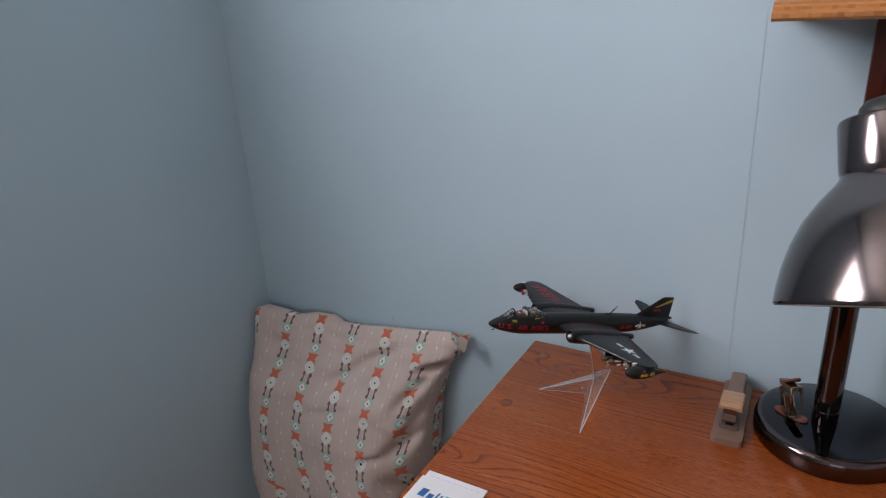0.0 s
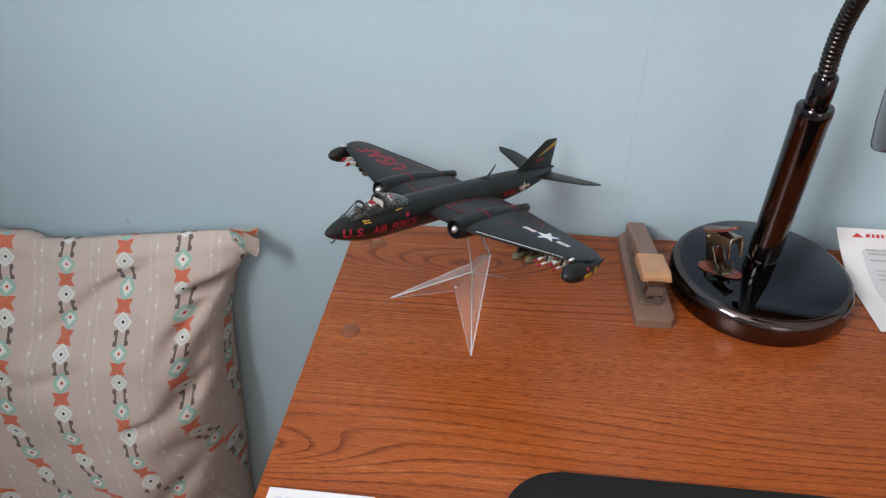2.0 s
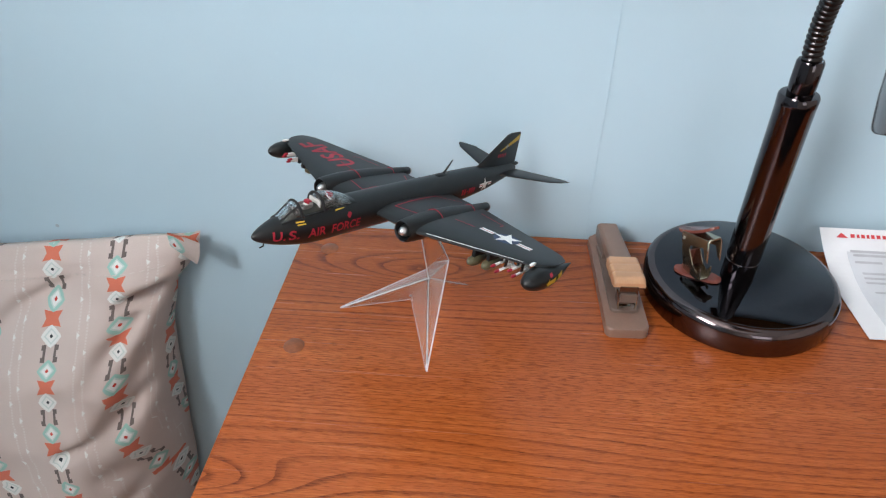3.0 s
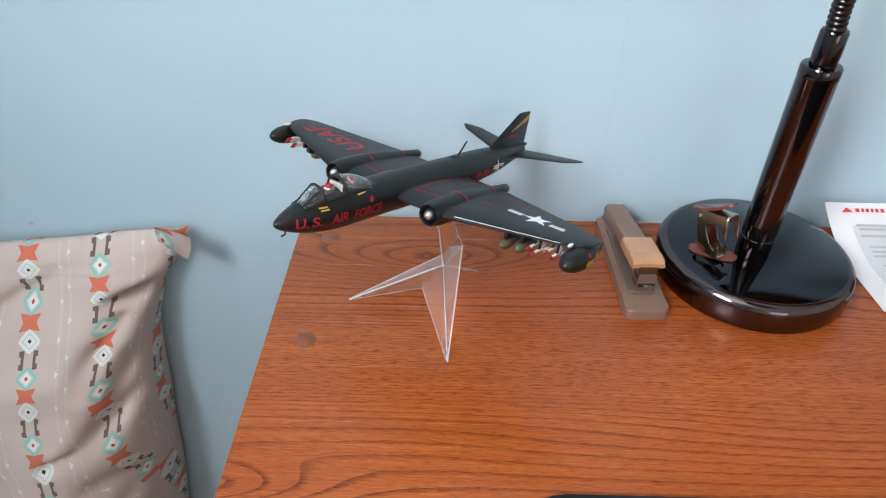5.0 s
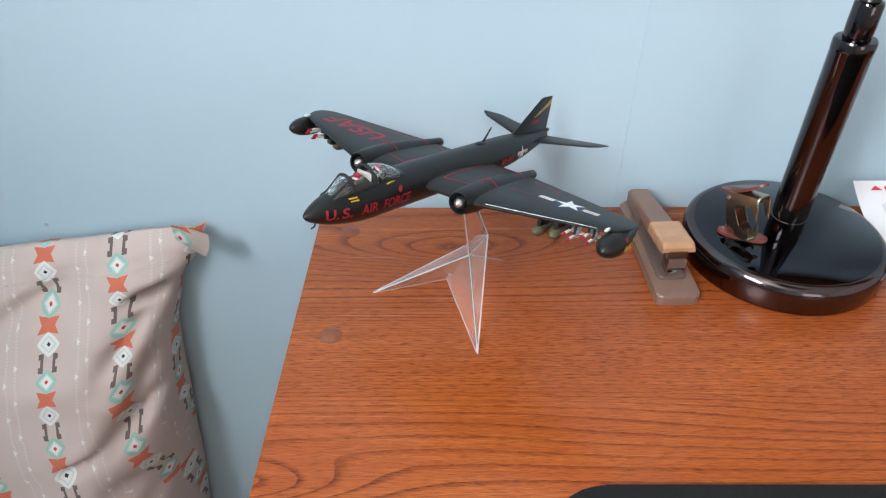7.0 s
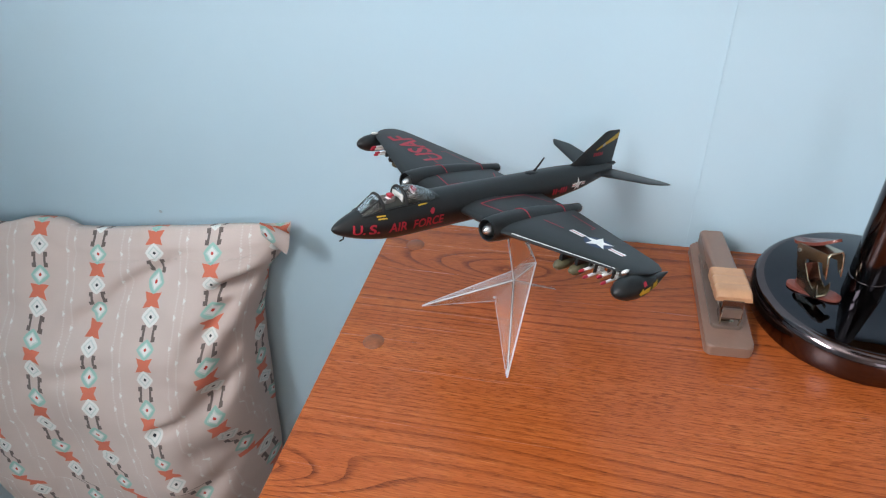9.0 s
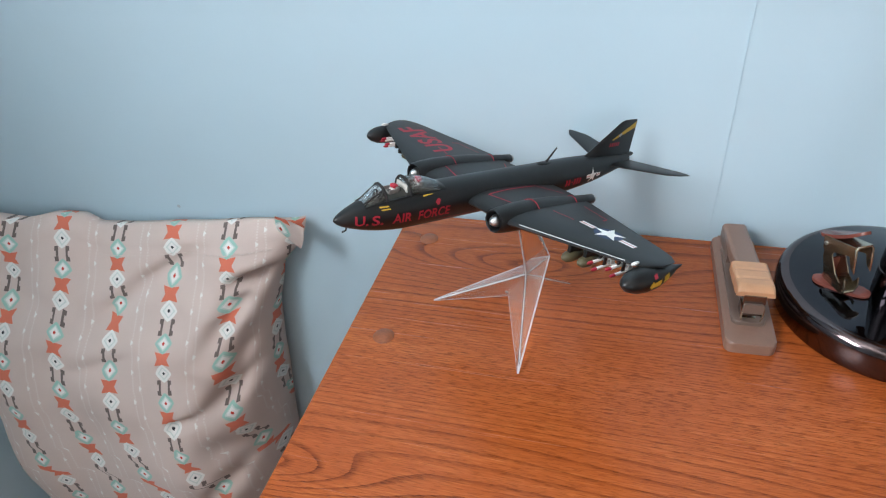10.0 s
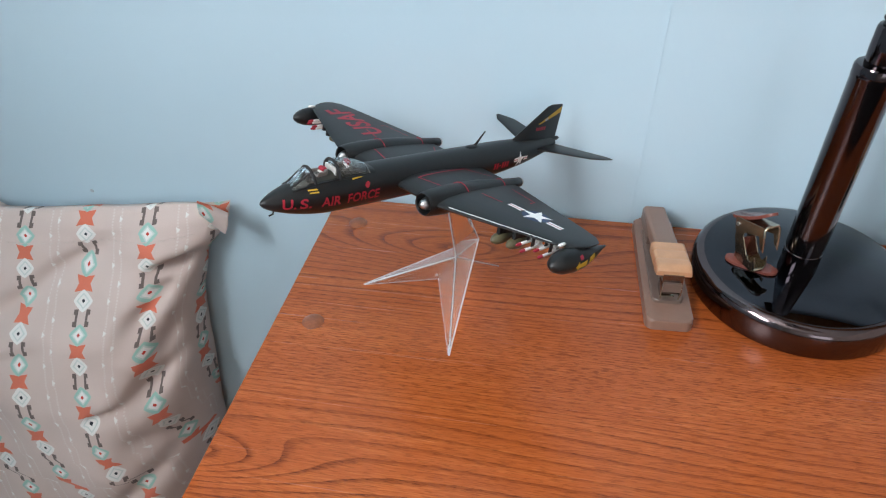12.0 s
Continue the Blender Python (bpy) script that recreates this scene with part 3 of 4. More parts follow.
def spindle(profile, seg=20, flat=1.0):
    """A body turned about x: (x, radius) pairs."""
    return loft([[(x, r * math.cos(2 * math.pi * i / seg), r * flat * math.sin(2 * math.pi * i / seg)) for i in range(seg)] for x, r in profile])


def star(cx, cy, r, turn=0.0):
    return [(cx + (r if k % 2 == 0 else r * 0.39) * math.cos(turn + math.pi * k / 5), cy + (r if k % 2 == 0 else r * 0.39) * math.sin(turn + math.pi * k / 5)) for k in range(10)]


def aeroplane():
    heading, pitch = math.atan2(0.798, 0.603), radians(15)
    aft = Vector((math.cos(heading) * math.cos(pitch), math.sin(heading) * math.cos(pitch), -math.sin(pitch)))
    starboard = Vector((-math.sin(heading), math.cos(heading), 0))
    starboard = (starboard - Vector((0, 0, 0.016))).normalized()
    up = aft.cross(starboard).normalized()
    starboard = up.cross(aft)
    m = Matrix((aft, starboard, up)).transposed().to_4x4()
    m.translation = Vector((0.042, -0.231, 0.903)) + up * 0.0022
    plane = thing("model_airplane", "black scale model of a twin-engined jet bomber on a clear stand", "model airplane", m)

    xs = [0.0, 0.0008, 0.002, 0.004, 0.007, 0.011] + [0.016 + 0.006 * k for k in range(43)]
    rings = []
    for x in xs:
        w, hgt, zc = fus(x)
        rings.append([(x, w * math.cos(2 * math.pi * i / 32), zc + hgt * math.sin(2 * math.pi * i / 32)) for i in range(32)])
    part("fuselage", loft(rings), M_BLACK, plane, angle=60)

    for side in (-1, 1):
        stations = [side * y for y in (0.004, 0.012, 0.02, 0.03, 0.04, 0.05, 0.065, 0.085, 0.105, 0.120, 0.129, 0.1335, 0.1350)]

        def edges(y):
            le, te, z = wing_edges(y)
            q = max(0.0, (abs(y) - 0.122) / 0.013)
            return le + 0.011 * q ** 3, te - 0.005 * q ** 3, z
        part("wing", loft(wing_rings(stations, edges, 0.13, 0.085)), M_BLACK, plane)
        # nacelle with an open intake
        yn = side * 0.0412
        prof = [(0.093, 0.0058), (0.0905, 0.0060), (0.0868, 0.0063), (0.0862, 0.0069), (0.088, 0.0077), (0.094, 0.0085), (0.105, 0.0091), (0.120, 0.0089), (0.138, 0.0078), (0.155, 0.0056), (0.170, 0.0040), (0.178, 0.0034), (0.1785, 0.0030), (0.172, 0.0028)]
        bm = spindle(prof, 24, 0.98)
        bmesh.ops.translate(bm, verts=bm.verts[:], vec=(0, yn, -0.0014))
        nac = part("nacelle", bm, M_BLACK, plane)
        bm = spindle([(0.0838, 0.0003), (0.0845, 0.0018), (0.0862, 0.0031), (0.089, 0.0040), (0.094, 0.0044)], 16)
        bmesh.ops.translate(bm, verts=bm.verts[:], vec=(0, yn, -0.0014))
        part("intake_cone", bm, M_SILVER, nac, "bare metal intake cone")
        bm = spindle([(0.170, 0.0027), (0.1795, 0.0029), (0.1802, 0.0025), (0.174, 0.0020)], 16)
        bmesh.ops.translate(bm, verts=bm.verts[:], vec=(0, yn, -0.0014))
        part("exhaust", bm, M_SILVER_DULL, nac, "dull metal exhaust pipe")
        # tip tank
        bm = spindle([(0.0985, 0.0004), (0.0995, 0.0024), (0.102, 0.0046), (0.107, 0.0068), (0.114, 0.0079), (0.122, 0.0078), (0.131, 0.0064), (0.139, 0.0042), (0.147, 0.0018), (0.154, 0.0003)], 20, 0.9)
        bmesh.ops.translate(bm, verts=bm.verts[:], vec=(0, side * 0.1305, -0.0022 if side < 0 else -0.0032))
        tank = part("tip_tank", bm, M_BLACK, plane)
        # yellow lightning along the tank

        def on_tank(x, z, side=side):
            pts = [(0.0985, 0.0004), (0.102, 0.0046), (0.107, 0.0068), (0.114, 0.0079), (0.122, 0.0078), (0.131, 0.0062), (0.139, 0.0036), (0.146, 0.0005)]
            r = 0.001
            for (a, ra), (b, rb) in zip(pts, pts[1:]):
                if a <= x <= b:
                    r = ra + (rb - ra) * (x - a) / (b - a)
            return (x, side * (0.1305 + math.sqrt(max(1e-8, r * r - (z / 0.9) ** 2)) + 0.0003), -0.0022 + z)
        patch([(0.112, 0.0), (0.115, 0.0028), (0.1155, 0.0014), (0.123, 0.0022), (0.122, -0.0012), (0.1155, -0.0012), (0.115, -0.0026)], on_tank, "arrow_mark", M_YELLOW, tank, 0.002)
        patch([(0.1255, -0.0008), (0.1265, 0.0024), (0.1355, 0.0030), (0.1345, -0.0006)], on_tank, "bar_mark", M_YELLOW, tank, 0.002)
        patch([(0.1165, 0.0030), (0.1195, 0.0034), (0.1195, 0.0054), (0.1165, 0.0050)], on_tank, "red_mark", M_RED, tank, 0.002)
        # white light at the wing tip
        bm = spindle([(0.1085, 0.0002), (0.1092, 0.0008), (0.1115, 0.0011), (0.1140, 0.0009), (0.1155, 0.0002)], 12)
        bmesh.ops.translate(bm, verts=bm.verts[:], vec=(0, side * 0.1262, 0.0062))
        part("wingtip_light", bm, M_WHITE, plane)
        # stores under the wing
        for yb in (0.0880, 0.0975):
            le, te, z = wing_edges(yb)
            bm = spindle([(0.0, 0.0002), (0.0010, 0.0017), (0.0035, 0.0031), (0.008, 0.0036), (0.013, 0.0032), (0.018, 0.0019), (0.0215, 0.0009)], 14)
            bmesh.ops.translate(bm, verts=bm.verts[:], vec=(le + (-0.0025 if side < 0 else 0.0050), side * yb, z - 0.0088))
            box(le + (0.0155 if side < 0 else 0.0230), le + (0.0215 if side < 0 else 0.0290), side * yb - 0.0036, side * yb + 0.0036, z - 0.0091, z - 0.0085, bm=bm)
            bomb = part("bomb", bm, M_OLIVE, plane, "olive bomb")
            part("pylon", box(le + 0.002, le + 0.016, side * yb - 0.0011, side * yb + 0.0011, z - 0.0064, z - 0.001, 0.0003), M_BLACK, bomb, "black pylon")
        for yb, dz in ((0.1045, 0.0), (0.1075, -0.0030), (0.1150, 0.0), (0.1180, -0.0030)):
            le, te, z = wing_edges(yb)
            bm = spindle([(0.0038, 0.0007), (0.0045, 0.0009), (0.020, 0.0009), (0.0205, 0.0007)], 12)
            box(0.0165, 0.0205, -0.0028, 0.0028, -0.0002, 0.0002, bm=bm)
            box(0.0165, 0.0205, -0.0002, 0.0002, -0.0028, 0.0028, bm=bm)
            bmesh.ops.translate(bm, verts=bm.verts[:], vec=(le - 0.006, side * yb, z - 0.0054 + dz))
            rocket = part("rocket", bm, M_WHITE, plane, "small white rocket with a red tip")
            post = box(0.0100, 0.0125, -0.00035, 0.00035, 0.0006, 0.0052 - dz * 0.9)
            bmesh.ops.translate(post, verts=post.verts[:], vec=(le - 0.006, side * yb, z - 0.0054 + dz))
            part("pylon", post, M_BLACK, rocket, "thin black pylon")
            bm = spindle([(0.0, 0.0002), (0.0008, 0.0007), (0.0022, 0.0010), (0.0042, 0.0010)], 12)
            bmesh.ops.translate(bm, verts=bm.verts[:], vec=(le - 0.006, side * yb, z - 0.0054 + dz))
            part("tip", bm, M_RED, rocket, "red rocket tip")
        # tailplane
        part("tailplane", loft(wing_rings([side * y for y in (0.002, 0.012, 0.03, 0.048, 0.055, 0.0585)],
                                          lambda y: (0.236 + 0.33 * abs(y) + 0.010 * max(0, (abs(y) - 0.048) / 0.0105) ** 2, 0.2700 + 0.012 * abs(y) - 0.003 * max(0, (abs(y) - 0.048) / 0.0105) ** 2, 0.0018 + 0.135 * abs(y)), 0.10, 0.08)), M_BLACK, plane)

    # fin with a long leading edge, and the bullet at its foot
    rings = []
    for z, le, te in ((0.004, 0.205, 0.2705), (0.0105, 0.2145, 0.2706), (0.018, 0.2262, 0.2707), (0.025, 0.2372, 0.2708), (0.031, 0.2465, 0.2709), (0.0342, 0.2515, 0.2709), (0.0352, 0.2555, 0.2700)):
        c = te - le
        ring = []
        for k in range(13):
            t = (1 - math.cos(math.pi * k / 12)) / 2
            ring.append((le + c * t, c * foil(t, 0.09), z))
        for k in range(11, 0, -1):
            t = (1 - math.cos(math.pi * k / 12)) / 2
            ring.append((le + c * t, -c * foil(t, 0.09), z))
        rings.append(ring)
    fin = part("fin", loft(rings), M_BLACK, plane)

    def on_fin(x, z):
        le = 0.2145 + (z - 0.0105) * 1.56
        te = 0.2707
        c = te - le
        return (x, -(c * foil((x - le) / c, 0.09) + 0.0003), z)
    patch([(0.2415, 0.0215), (0.2520, 0.0262), (0.2697, 0.0335), (0.2695, 0.0285), (0.2530, 0.0240), (0.2425, 0.0208)], on_fin, "yellow_flash", M_YELLOW, fin, 0.004)
    patch([(0.2485, 0.0240), (0.2515, 0.0262), (0.2530, 0.0250), (0.2505, 0.0228)], lambda x, z: (x, on_fin(x, z)[1] - 0.0002, z), "grey_mark", M_SILVER_DULL, fin, 0.002)
    for k in range(5):
        x = 0.2392 + 0.0026 * k
        patch([(x, 0.0160), (x + 0.0019, 0.0160), (x + 0.0022, 0.0188), (x + 0.0003, 0.0188)], on_fin, "serial_bar", M_RED, fin)
    bm = spindle([(0.262, 0.0016), (0.266, 0.0020), (0.273, 0.0018), (0.2755, 0.0010)], 14)
    bmesh.ops.translate(bm, verts=bm.verts[:], vec=(0, 0, 0.0062))
    part("tail_bullet", bm, M_BLACK, plane)

    # canopy: clear bubble, dark frames, two plain seats
    def hood(x, lift, lean=0.0):
        w, hgt, zc = fus(x)
        return [(x - lean * math.sin(math.pi * k / 14), w * 0.62 * math.cos(math.pi * k / 14), zc + hgt * 0.76 + (hgt * 0.18 + lift) * math.sin(math.pi * k / 14)) for k in range(15)]
    front = ((0.0175, 0.0002, 0.0), (0.0205, 0.0016, 0.0), (0.0245, 0.0040, 0.0004), (0.0280, 0.0058, 0.0012), (0.0315, 0.0068, 0.0022))
    rear = ((0.0480, 0.0078, 0.0020), (0.0530, 0.0078, 0.0012), (0.0590, 0.0066, 0.0004), (0.0650, 0.0046, 0.0), (0.0705, 0.0022, 0.0), (0.0750, 0.0003, 0.0))
    for name, shape in (("windshield", front), ("canopy", rear[:5])):
        bm = loft([hood(*q) for q in shape], False, False)
        bmesh.ops.solidify(bm, geom=bm.faces[:], thickness=0.00025)
        part(name, bm, M_CANOPY, plane, "thin clear plastic " + name).visible_shadow = False
    # open cockpit: dark tub let into the back of the fuselage, with a raised sill
    rings = []
    for x in (0.0195, 0.024, 0.030, 0.038, 0.048, 0.058, 0.066):
        w, hgt, zc = fus(x)
        rings.append([(x, w * 0.55 * c, zc + hgt * (1.0 - 0.20 * c * c) + 0.0005) for c in (-1, -0.6, -0.2, 0.2, 0.6, 1)])
    part("cockpit_floor", loft(rings, False, False), M_COCKPIT, plane, "dark olive cockpit interior")
    part("canopy_fairing", loft([hood(*q) for q in rear[4:]], False, False), M_BLACK, plane)
    for q, thick in ((front[4], 0.0009), (rear[0], 0.0009)):
        part("canopy_frame", along([(px, py * 1.02, pz + 0.0001) for px, py, pz in hood(*q)], thick, 8), M_BLACK_MATT, plane)
    for k in (4, 10):
        part("canopy_frame", along([hood(*q)[k] for q in front], 0.0005, 8), M_BLACK_MATT, plane)
    sill = [(x, 0.0) for x in (0.0175, 0.0205, 0.0245, 0.0280, 0.0315, 0.0350, 0.0400, 0.0440, 0.0480, 0.0530, 0.0590, 0.0650)]
    for k in (0, 14):
        part("canopy_frame", along([hood(x, l)[k] for x, l in sill], 0.0008, 8), M_BLACK, plane)
    # instrument hood, two pale ejection seats with red headrests, and a bulkhead between them
    part("instrument_hood", box(0.0270, 0.0300, -0.0050, 0.0050, 0.0075, 0.0120, 0.0008), M_BLACK_MATT, plane)
    for x, tall in ((0.0400, 0.0128), (0.0570, 0.0138)):
        bm = box(x, x + 0.0024, -0.0034, 0.0034, 0.006, tall, 0.0006)
        box(x - 0.0055, x + 0.001, -0.0033, 0.0033, 0.006, 0.0100, 0.0006, bm=bm)
        for y in (-0.0034, 0.0034):
            box(x - 0.0050, x + 0.001, y - 0.0005, y + 0.0005, 0.008, 0.0118, 0.0002, bm=bm)
        seat = part("seat", bm, M_SEAT, plane, "grey ejection seat")
        part("headrest", box(x - 0.0012, x + 0.0020, -0.0022, 0.0022, tall - 0.0012, tall + 0.0010, 0.0006), M_RED, seat, "red headrest")
        part("cushion", box(x - 0.0014, x + 0.0002, -0.0026, 0.0026, 0.0098, tall - 0.0016, 0.0005), M_WHITE, seat, "white cushion")
    part("bulkhead", box(0.0458, 0.0470, -0.0055, 0.0055, 0.006, 0.0140, 0.0005), M_BULKHEAD, plane, "white bulkhead between the seats")

    # aerial and nose probe
    part("antenna", along([(0.1715, 0, 0.0100), (0.1740, 0, 0.0130), (0.1810, 0, 0.0210)], [0.0014, 0.0008, 0.0005], 8), M_BLACK_MATT, plane)
    bm = spindle([(0.162, 0.0003), (0.165, 0.0026), (0.170, 0.0032), (0.176, 0.0022), (0.179, 0.0003)], 14, 0.5)
    bmesh.ops.translate(bm, verts=bm.verts[:], vec=(0, 0, 0.0104))
    part("antenna_base", bm, M_BLACK, plane)
    part("probe", along([(0.009, 0, -0.0070), (0.0088, 0, -0.0108), (0.0062, 0, -0.0115)], 0.0005, 8), M_BLACK_MATT, plane)

    # markings
    def on_port(x, z):
        w, hgt, zc = fus(x)
        k = min(0.999, abs(z - zc) / hgt)
        return (x, -(w * math.sqrt(1 - k * k) + 0.00035), z)
    for word, a0, a1 in (("U.", 0.0104, 0.0182), ("S.", 0.0202, 0.0274), ("AIR", 0.0334, 0.0466), ("FORCE", 0.0515, 0.0755)):
        lettering(word, 0.0084, lambda a, b, a0=a0: on_port(a0 + a, -0.0066 + 0.0010 * (0.07 - a0) / 0.06 + b), "lettering", M_RED, plane, 0.022, fit=a1 - a0)
    patch(star(0.2150, -0.0008, 0.0060, math.pi / 2), on_port, "star_mark", M_WHITE, plane, 0.003)
    for a, b in ((0.2075, 0.2122), (0.2200, 0.2248)):
        patch([(a, -0.0020), (b, -0.0020), (b, -0.0010), (a, -0.0010)], on_port, "bar_mark", M_WHITE, plane, 0.003)
        patch([(a, -0.0002), (b, -0.0002), (b, 0.0008), (a, 0.0008)], on_port, "bar_mark", M_WHITE, plane, 0.003)
        patch([(a, -0.0010), (b, -0.0010), (b, -0.0002), (a, -0.0002)], on_port, "bar_mark", M_PINK, plane, 0.003)
    for k in range(6):
        x = 0.1838 + 0.0030 * k
        if k == 2:
            patch([(x, -0.0026), (x + 0.0018, -0.0026), (x + 0.0018, -0.0016), (x, -0.0016)], on_port, "code_bar", M_RED, plane)
        else:
            patch([(x, -0.0046), (x + 0.0020, -0.0046), (x + 0.0020, 0.0002), (x, 0.0002)], on_port, "code_bar", M_RED, plane, 0.002)
    patch([(0.0640, 0.0030), (0.0655, 0.0046), (0.0672, 0.0050), (0.0682, 0.0038), (0.0668, 0.0014), (0.0655, 0.0012)], on_port, "red_emblem", M_RED, plane, 0.001)
    for x, z in ((0.0255, 0.0040), (0.0262, 0.0026)):
        patch([(x, z), (x + 0.0058, z + 0.0002), (x + 0.0058, z + 0.0009), (x, z + 0.0007)], on_port, "yellow_line", M_YELLOW, plane, 0.002)
    patch([(0.0560, 0.0068), (0.0635, 0.0074), (0.0635, 0.0081), (0.0560, 0.0075)], on_port, "yellow_line", M_YELLOW, plane, 0.002)
    patch([(0.068, -0.0098), (0.130, -0.0102), (0.130, -0.0098), (0.068, -0.0094)], on_port, "red_line", M_RED, plane, 0.003)

    def on_wing(x, y):
        return (x, y, wing_top(x, y) + 0.00016)
    patch([(0.1305 + 0.0088 * math.cos(math.pi * k / 16), -0.0930 + 0.0088 * math.sin(math.pi * k / 16)) for k in range(32)], lambda x, y: (x, y, wing_top(x, y) + 0.00008), "roundel", M_BLUE, plane, 0.003)
    patch(star(0.1310, -0.0930, 0.0102, -math.pi / 2 + math.pi), on_wing, "star_mark", M_WHITE, plane, 0.004)
    for y0, y1 in ((-0.0830, -0.0725), (-0.1130, -0.1025)):
        for x0, x1, col in ((0.1275, 0.1292, M_WHITE), (0.1292, 0.1304, M_PINK), (0.1304, 0.1321, M_WHITE)):
            patch([(x0, y0), (x1, y0), (x1, y1), (x0, y1)], on_wing, "bar_mark", col, plane, 0.004)
    lettering("USAF", 0.029, lambda a, b: on_wing(0.1375 - b * 0.98, 0.0585 + a * 0.86), "lettering", M_RED, plane, 0.020)
    # thin red walkway lines on both wings

    def line(p, q, wide=0.0009, col=M_RED, name="red_line"):
        d = (Vector(q) - Vector(p)).normalized() * wide / 2
        n = Vector((-d.y, d.x))
        patch([(p[0] + n.x, p[1] + n.y), (q[0] + n.x, q[1] + n.y), (q[0] - n.x, q[1] - n.y), (p[0] - n.x, p[1] - n.y)], on_wing, name, col, plane, 0.004)
    for s in (-1, 1):
        line((0.104, s * 0.0165), (0.108, s * 0.0335))
        line((0.104, s * 0.0165), (0.150, s * 0.0140))
        line((0.150, s * 0.0140), (0.162, s * 0.0300))
        line((0.125, s * 0.0535), (0.127, s * 0.0690))
        line((0.156, s * 0.0530), (0.151, s * 0.0760))
        line((0.151, s * 0.0760), (0.146, s * 0.0765))
        le = [wing_edges(y)[0] for y in (0.056, 0.12)]
        line((le[0] + 0.0009, s * 0.056), (le[1] + 0.0009, s * 0.12), 0.00034, M_WHITE, "pale_edge") if s < 0 else None
        # red hoops round the nacelle
        for x, r in ((0.118, 0.0092), (0.157, 0.0055)):
            pts = [(x, s * 0.0412 + r * math.cos(a), -0.0014 + r * 0.98 * math.sin(a)) for a in (math.pi * (0.12 + 0.76 * k / 12) for k in range(13))]
            part("red_line", along(pts, 0.00024, 6), M_RED, plane)

    # the starboard outer wing sits a little shorter and farther aft on this model
    for ob in plane.children_recursive:
        for v in ob.data.vertices:
            if v.co.y > 0.05 and v.co.x < 0.2:
                out = v.co.y - 0.05
                v.co.y, v.co.x = 0.05 + 0.925 * out, v.co.x + 0.045 * out


aeroplane()


# ---- clear stand ----
def stand():
    A, Mid, K = Vector((0.150, -0.105, 0.795)), Vector((0.135, -0.124, 0.790)), Vector((0.118, -0.106, DESK + 0.001))
    L, F, R = Vector((0.059, -0.123, DESK + 0.001)), Vector((0.140, -0.189, DESK + 0.001)), Vector((0.165, -0.083, DESK + 0.001))
    TM, TA = Vector((0.127, -0.131, 0.868)), Vector((0.128, -0.112, 0.862))
    ob = thing("display_stand", "clear folded acrylic tripod stand on the desk", "stand", Matrix.Translation((0.13, -0.12, DESK)))
    off = Vector((0.13, -0.12, DESK))

    def plate(name, pts, thick=0.0016):
        p = [q - off for q in pts]
        n = (p[1] - p[0]).cross(p[2] - p[0]).normalized() * thick / 2
        bm = bmesh.new()
        a, b = [bm.verts.new(q + n) for q in p], [bm.verts.new(q - n) for q in p]
        bm.faces.new(a)
        bm.faces.new(b[::-1])
        for i in range(len(p)):
            j = (i + 1) % len(p)
            bm.faces.new((a[i], b[i], b[j], a[j]))
        pane = part(name, bm, M_ACRYLIC, ob, smooth=False)
        pane.visible_shadow = False
        return pane
    plate("leg", [L, Mid, A])
    plate("leg", [L, K, Mid])
    plate("leg", [F, Mid, A])
    plate("leg", [F, K, Mid])
    plate("leg", [R, R + Vector((-0.002, -0.002, 0.004)), Mid, Mid - Vector((0, 0, 0.004))])
    plate("arm", [Mid, A, TA, TM])
    for a, b, r in ((L, A, 0.0006), (L, Mid, 0.0006), (L, K, 0.0007), (F, A, 0.0008), (F, Mid, 0.0004), (Mid, A, 0.0006), (Mid, TM, 0.0008), (A, TA, 0.0005), (Mid, R, 0.0004), (F, K, 0.0004)):
        part("edge", along([a - off, b - off], r * 0.75, 6), M_ACRYLIC_EDGE, ob, "bright polished acrylic edge")
    bm = lathe([(0.0003, 0), (0.0012, 0.0004), (0.0012, 0.001), (0.0003, 0.0014)], 10)
    bmesh.ops.translate(bm, verts=bm.verts[:], vec=(0.1205 - off.x, -0.127 - off.y, 0.772 - off.z))
    part("stud", bm, M_SILVER, ob)


stand()


